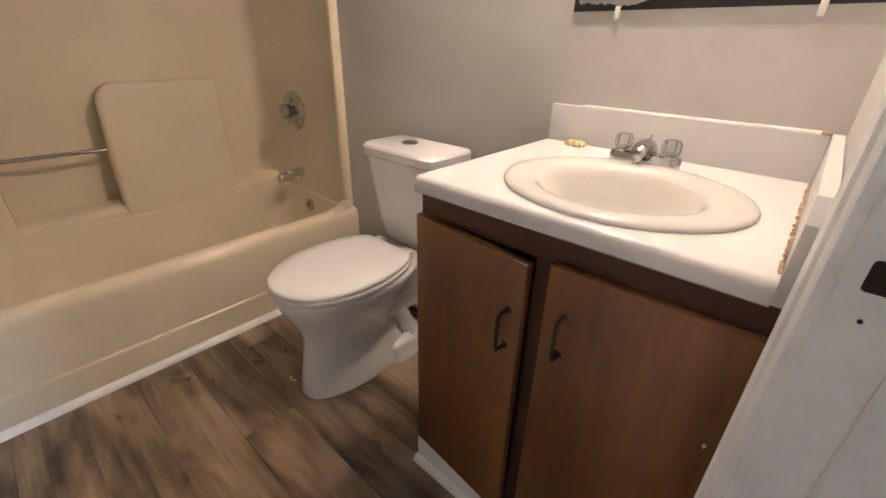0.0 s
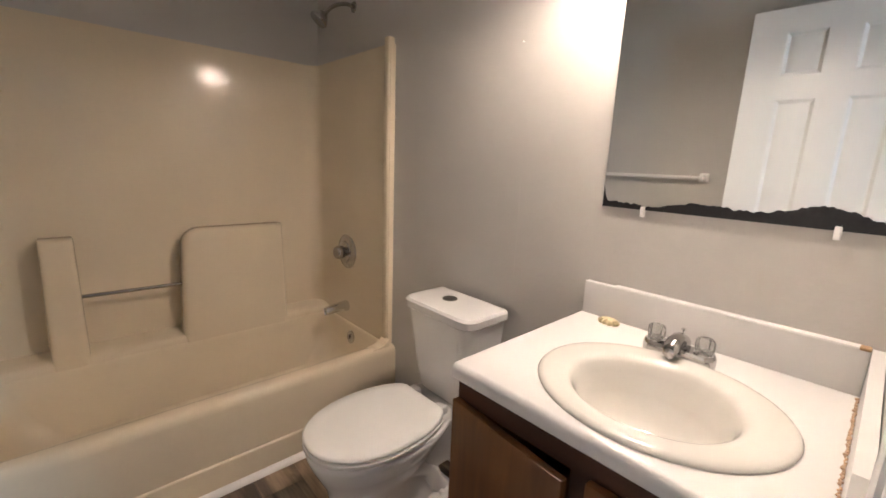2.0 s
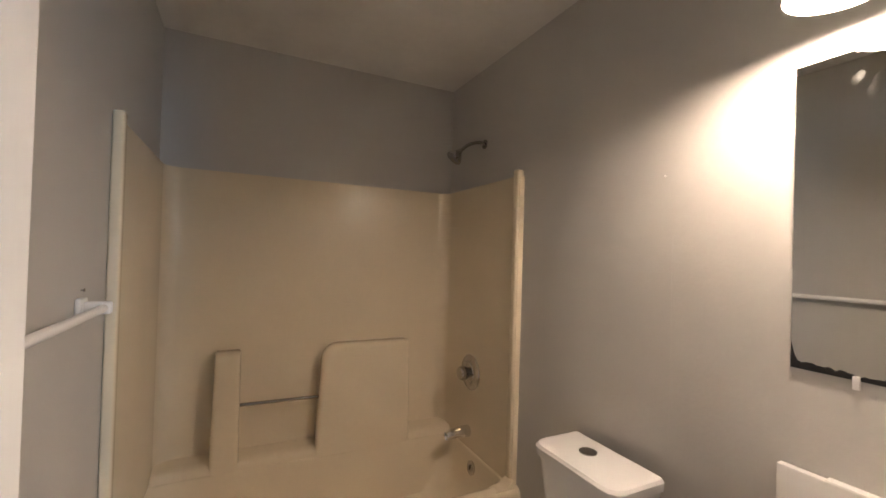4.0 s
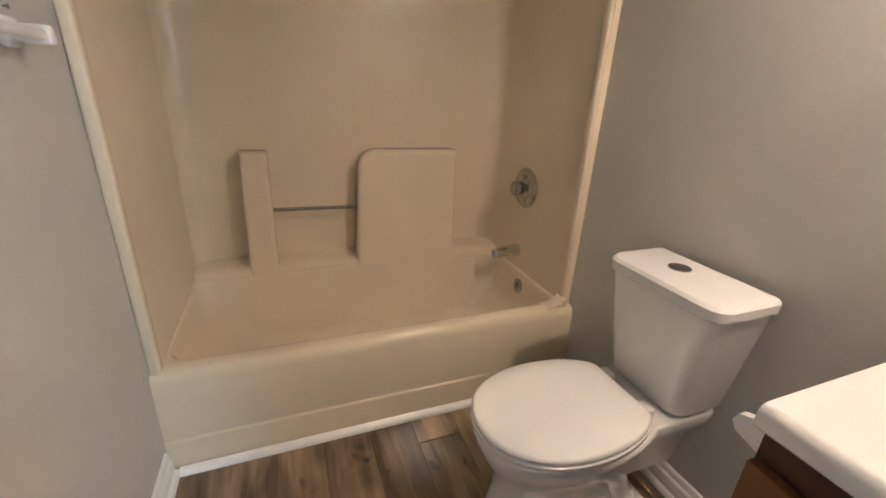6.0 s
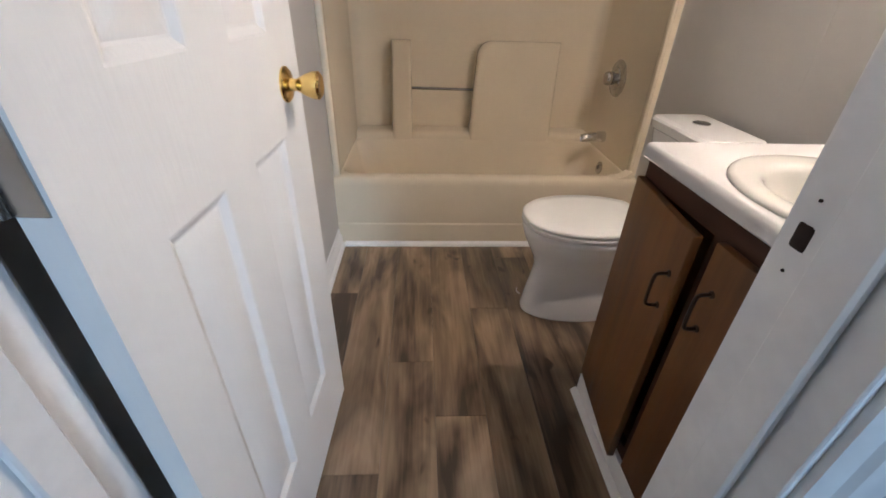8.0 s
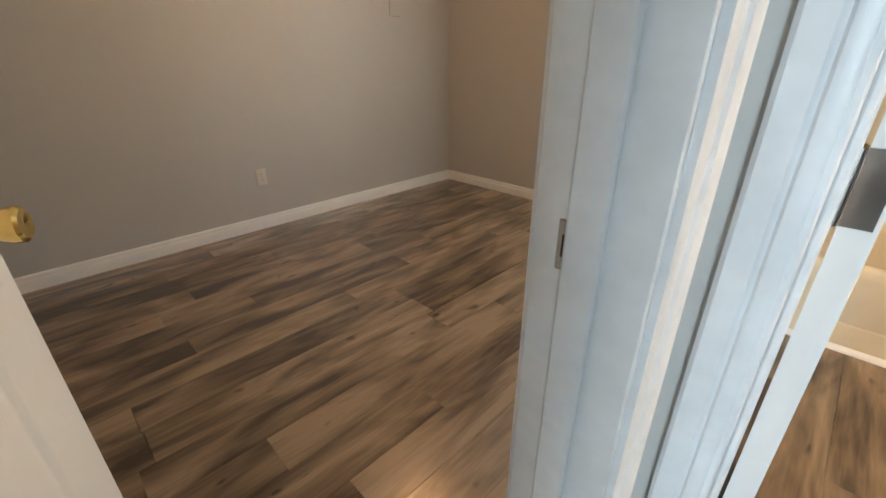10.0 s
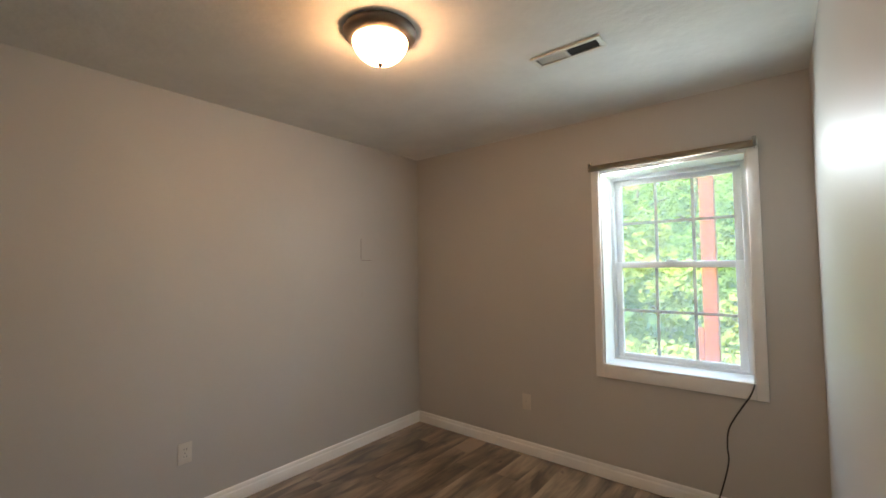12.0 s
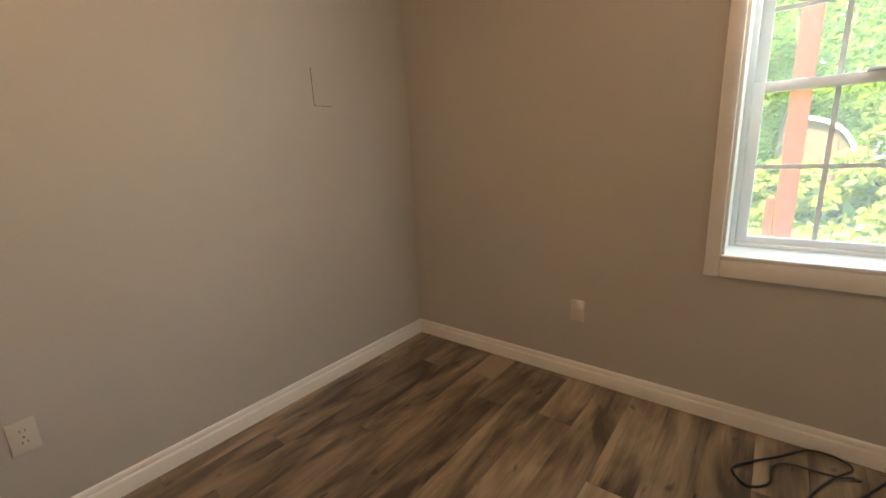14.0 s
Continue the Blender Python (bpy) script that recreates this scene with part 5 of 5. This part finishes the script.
head_of_bloom.matrix_parent_inverse = Matrix.Translation(shrub.location).inverted()


def tree(at, height, spread, seed, leaf_mat, leaves=5200, low=0.15):
    """A broad-leaved tree: tapered trunk, limbs, and a crown of many small leaves in uneven clumps."""
    rng = random.Random(seed)
    x0, y0, z0 = at
    t = thing("tree", at, "leafy green deciduous tree in full sun", "tree", "trees behind the house")
    bm = B()
    tp = [(x0 + rng.uniform(-0.1, 0.1) * k, y0 + rng.uniform(-0.1, 0.1) * k, z0 + height * 0.8 * k / 6) for k in range(7)]
    tube(bm, curve(tp, 3), [0.16 * height / 7 * (1 - 0.8 * k / 18) for k in range(19)], 10)
    tips = []
    for i in range(11):
        k = rng.uniform(0.15, 0.8)
        a = rng.uniform(0, 2 * math.pi)
        base = Vector(tp[int(k * 6)])
        ln = spread * rng.uniform(0.5, 1.0) * (1.1 - 0.5 * k)
        tip = base + Vector((math.cos(a) * ln, math.sin(a) * ln, ln * rng.uniform(0.1, 0.6)))
        mid = (base + tip) / 2 + Vector((0, 0, 0.12 * ln))
        tube(bm, curve([base, mid, tip], 4), [0.06 * (1 - 0.85 * j / 8) for j in range(9)], 6)
        tips += [tip, mid]
    part("trunk", bm, BARK, t, "", False, 70)
    clumps = [(p, rng.uniform(0.45, 0.9) * spread * 0.42) for p in tips]
    for i in range(26):
        h = rng.uniform(low, 1.0)
        a, r = rng.uniform(0, 2 * math.pi), spread * math.sqrt(rng.random()) * math.sin(math.pi * (0.12 + 0.85 * (h - low) / (1 - low))) ** 0.7
        clumps.append((Vector((x0 + math.cos(a) * r, y0 + math.sin(a) * r, z0 + h * height)), rng.uniform(0.3, 0.62) * spread * 0.5))
    verts, faces = [], []
    for i in range(leaves):
        c, r = clumps[rng.randrange(len(clumps))]
        d = Vector((rng.gauss(0, 1), rng.gauss(0, 1), rng.gauss(0, 0.75)))
        p = c + d.normalized() * r * rng.random() ** 0.4
        s = rng.uniform(0.06, 0.13)
        u = Vector((rng.gauss(0, 1), rng.gauss(0, 1), rng.gauss(0, 0.6))).normalized()
        w = u.orthogonal().normalized()
        n = len(verts)
        verts += [p - u * s, p + w * s * 0.5, p + u * s, p - w * s * 0.5]
        faces.append((n, n + 1, n + 2, n + 3))
    me = bpy.data.meshes.new("crown")
    me.from_pydata(verts, [], faces)
    me.materials.append(leaf_mat)
    cr = new("crown", me)
    cr.parent = t
    cr.matrix_parent_inverse = Matrix.Translation(t.location).inverted()
    return t


for i, (x, y, h, s) in enumerate(((-4.4, 10.5, 6.0, 2.4), (-4.0, 14.5, 6.5, 2.3), (2.7, 11.5, 6.0, 2.2), (-1.0, 17.5, 8.0, 2.8), (3.8, 17.0, 8.5, 3.2), (-6.5, 17.0, 9.0, 3.4), (-2.8, 20.0, 9.5, 3.4), (0.6, 23.0, 10.5, 3.8), (5.2, 24.0, 11.0, 3.8), (-8.0, 26.0, 11.0, 4.0))):
    tree((x, y, -0.62), h, s, 30 + i, LEAF if i % 2 else LEAF2, 6500, 0.10)
for i, (x, y, h, s) in enumerate(((-2.35, 10.6, 3.0, 0.95), (-0.9, 10.9, 1.35, 0.8), (0.55, 11.2, 2.3, 0.7))):
    tree((x, y, -0.62), h, s, 60 + i, LEAF2, 3800, 0.02)
rng = random.Random(77)
verts, faces = [], []
for i in range(26000):
    x = rng.uniform(-26, 22)
    y = 31 + rng.uniform(-3, 3) + 1.5 * math.sin(x)
    z = -0.62 + 13.0 * rng.random() ** 0.8 * (0.75 + 0.25 * math.sin(x * 0.7 + 1))
    u = Vector((rng.gauss(0, 1), rng.gauss(0, 1), rng.gauss(0, 0.6))).normalized() * rng.uniform(0.25, 0.45)
    w = u.orthogonal() * 0.6
    p, n = Vector((x, y, z)), len(verts)
    verts += [p - u, p + w, p + u, p - w]
    faces.append((n, n + 1, n + 2, n + 3))
me = bpy.data.meshes.new("woods")
me.from_pydata(verts, [], faces)
me.materials.append(LEAF)
tagged(new("woods", me), "dense green woods behind the yard", "woods", "", "stuff")
verts, faces = [], []
for i in range(9000):
    a = rng.uniform(-1.2, 1.2)
    d = 4.2 + 5.5 * rng.random()
    x, y = d * math.sin(a) * 0.9 - 0.6, YE + 0.8 + d * math.cos(a)
    z = -0.60 + rng.random() ** 2 * (0.25 + 0.55 * max(0, noise.noise((x * 0.6, y * 0.6, 3))))
    u = Vector((rng.gauss(0, 1), rng.gauss(0, 1), rng.gauss(0, 1))).normalized() * rng.uniform(0.04, 0.10)
    w = u.orthogonal() * 0.5
    p, n = Vector((x, y, z)), len(verts)
    verts += [p - u, p + w, p + u, p - w]
    faces.append((n, n + 1, n + 2, n + 3))
me = bpy.data.meshes.new("undergrowth")
me.from_pydata(verts, [], faces)
me.materials.append(LEAF2)
tagged(new("undergrowth", me), "low green undergrowth and weeds on the lawn", "undergrowth", "", "stuff")

# ---------------------------------------------------------------- floors of vinyl planks
PW, PL = 0.163, 1.22


def plank_mesh(w, l):
    bm = B()
    a, c = 0.0003, 0.0010
    loft(bm, [[(a, a, -0.005), (w - a, a, -0.005), (w - a, l - a, -0.005), (a, l - a, -0.005)], [(a, a, -0.0011), (w - a, a, -0.0011), (w - a, l - a, -0.0011), (a, l - a, -0.0011)],
              [(c, c, 0), (w - c, c, 0), (w - c, l - c, 0), (c, l - c, 0)]], cap=(False, True))
    return mesh_of("plank", bm, PLANK, 20)


plank_cache = {}


def planks(name, x0, y0, x1, y1, label, seed, xo, joints=()):
    """Planks along y in a box of plan; joints: where a row is known to have an end joint."""
    bm = B()
    box(bm, x0, y0, -0.12, x1, y1, -0.0045)
    f = structure(name, bm, HOLE, label, "floor")
    rng = random.Random(seed)
    i = math.floor((x0 - xo) / PW)
    while xo + i * PW < x1 - 0.001:
        xa, xb = max(x0, xo + i * PW), min(x1, xo + (i + 1) * PW)
        if xb - xa > 0.004:
            y = y0 - rng.uniform(0.05, 0.95) * PL
            if 0 <= i + 2 < len(joints):
                y = joints[i + 2] - PL * math.ceil((joints[i + 2] - y0) / PL)
            while y < y1 - 0.001:
                ya, yb = max(y0, y), min(y1, y + PL)
                if yb - ya > 0.004:
                    key = (round(xb - xa, 3), round(yb - ya, 3))
                    if key not in plank_cache:
                        plank_cache[key] = plank_mesh(*key)
                    ob = new("plank", plank_cache[key])
                    ob.location = (xa, ya, 0)
                    ob.parent = f
                y += PL
        i += 1
    return f


planks("floor_bedroom", XL, -1.30, XP0 + 0.06, YW, "grey-brown wood-look vinyl plank bedroom floor", 8, -0.05)
planks("floor_hall", XP0 + 0.06, -1.30, 3.0, -0.09, "grey-brown wood-look vinyl plank hall floor", 5, 0.312)
planks("floor_bathroom", 0.0, -0.09, XR, 1.66, "grey-brown wood-look vinyl plank bathroom floor", 3, 0.312, (1.18, 0.36, 0.77, 0.54, 1.07, 0.25))
bm = B()
box(bm, -0.3, -4.1, -0.12, 2.3, -1.30, 0)
structure("floor_far_room", bm, PLANK, "plain floor of the room across the hall", "floor")
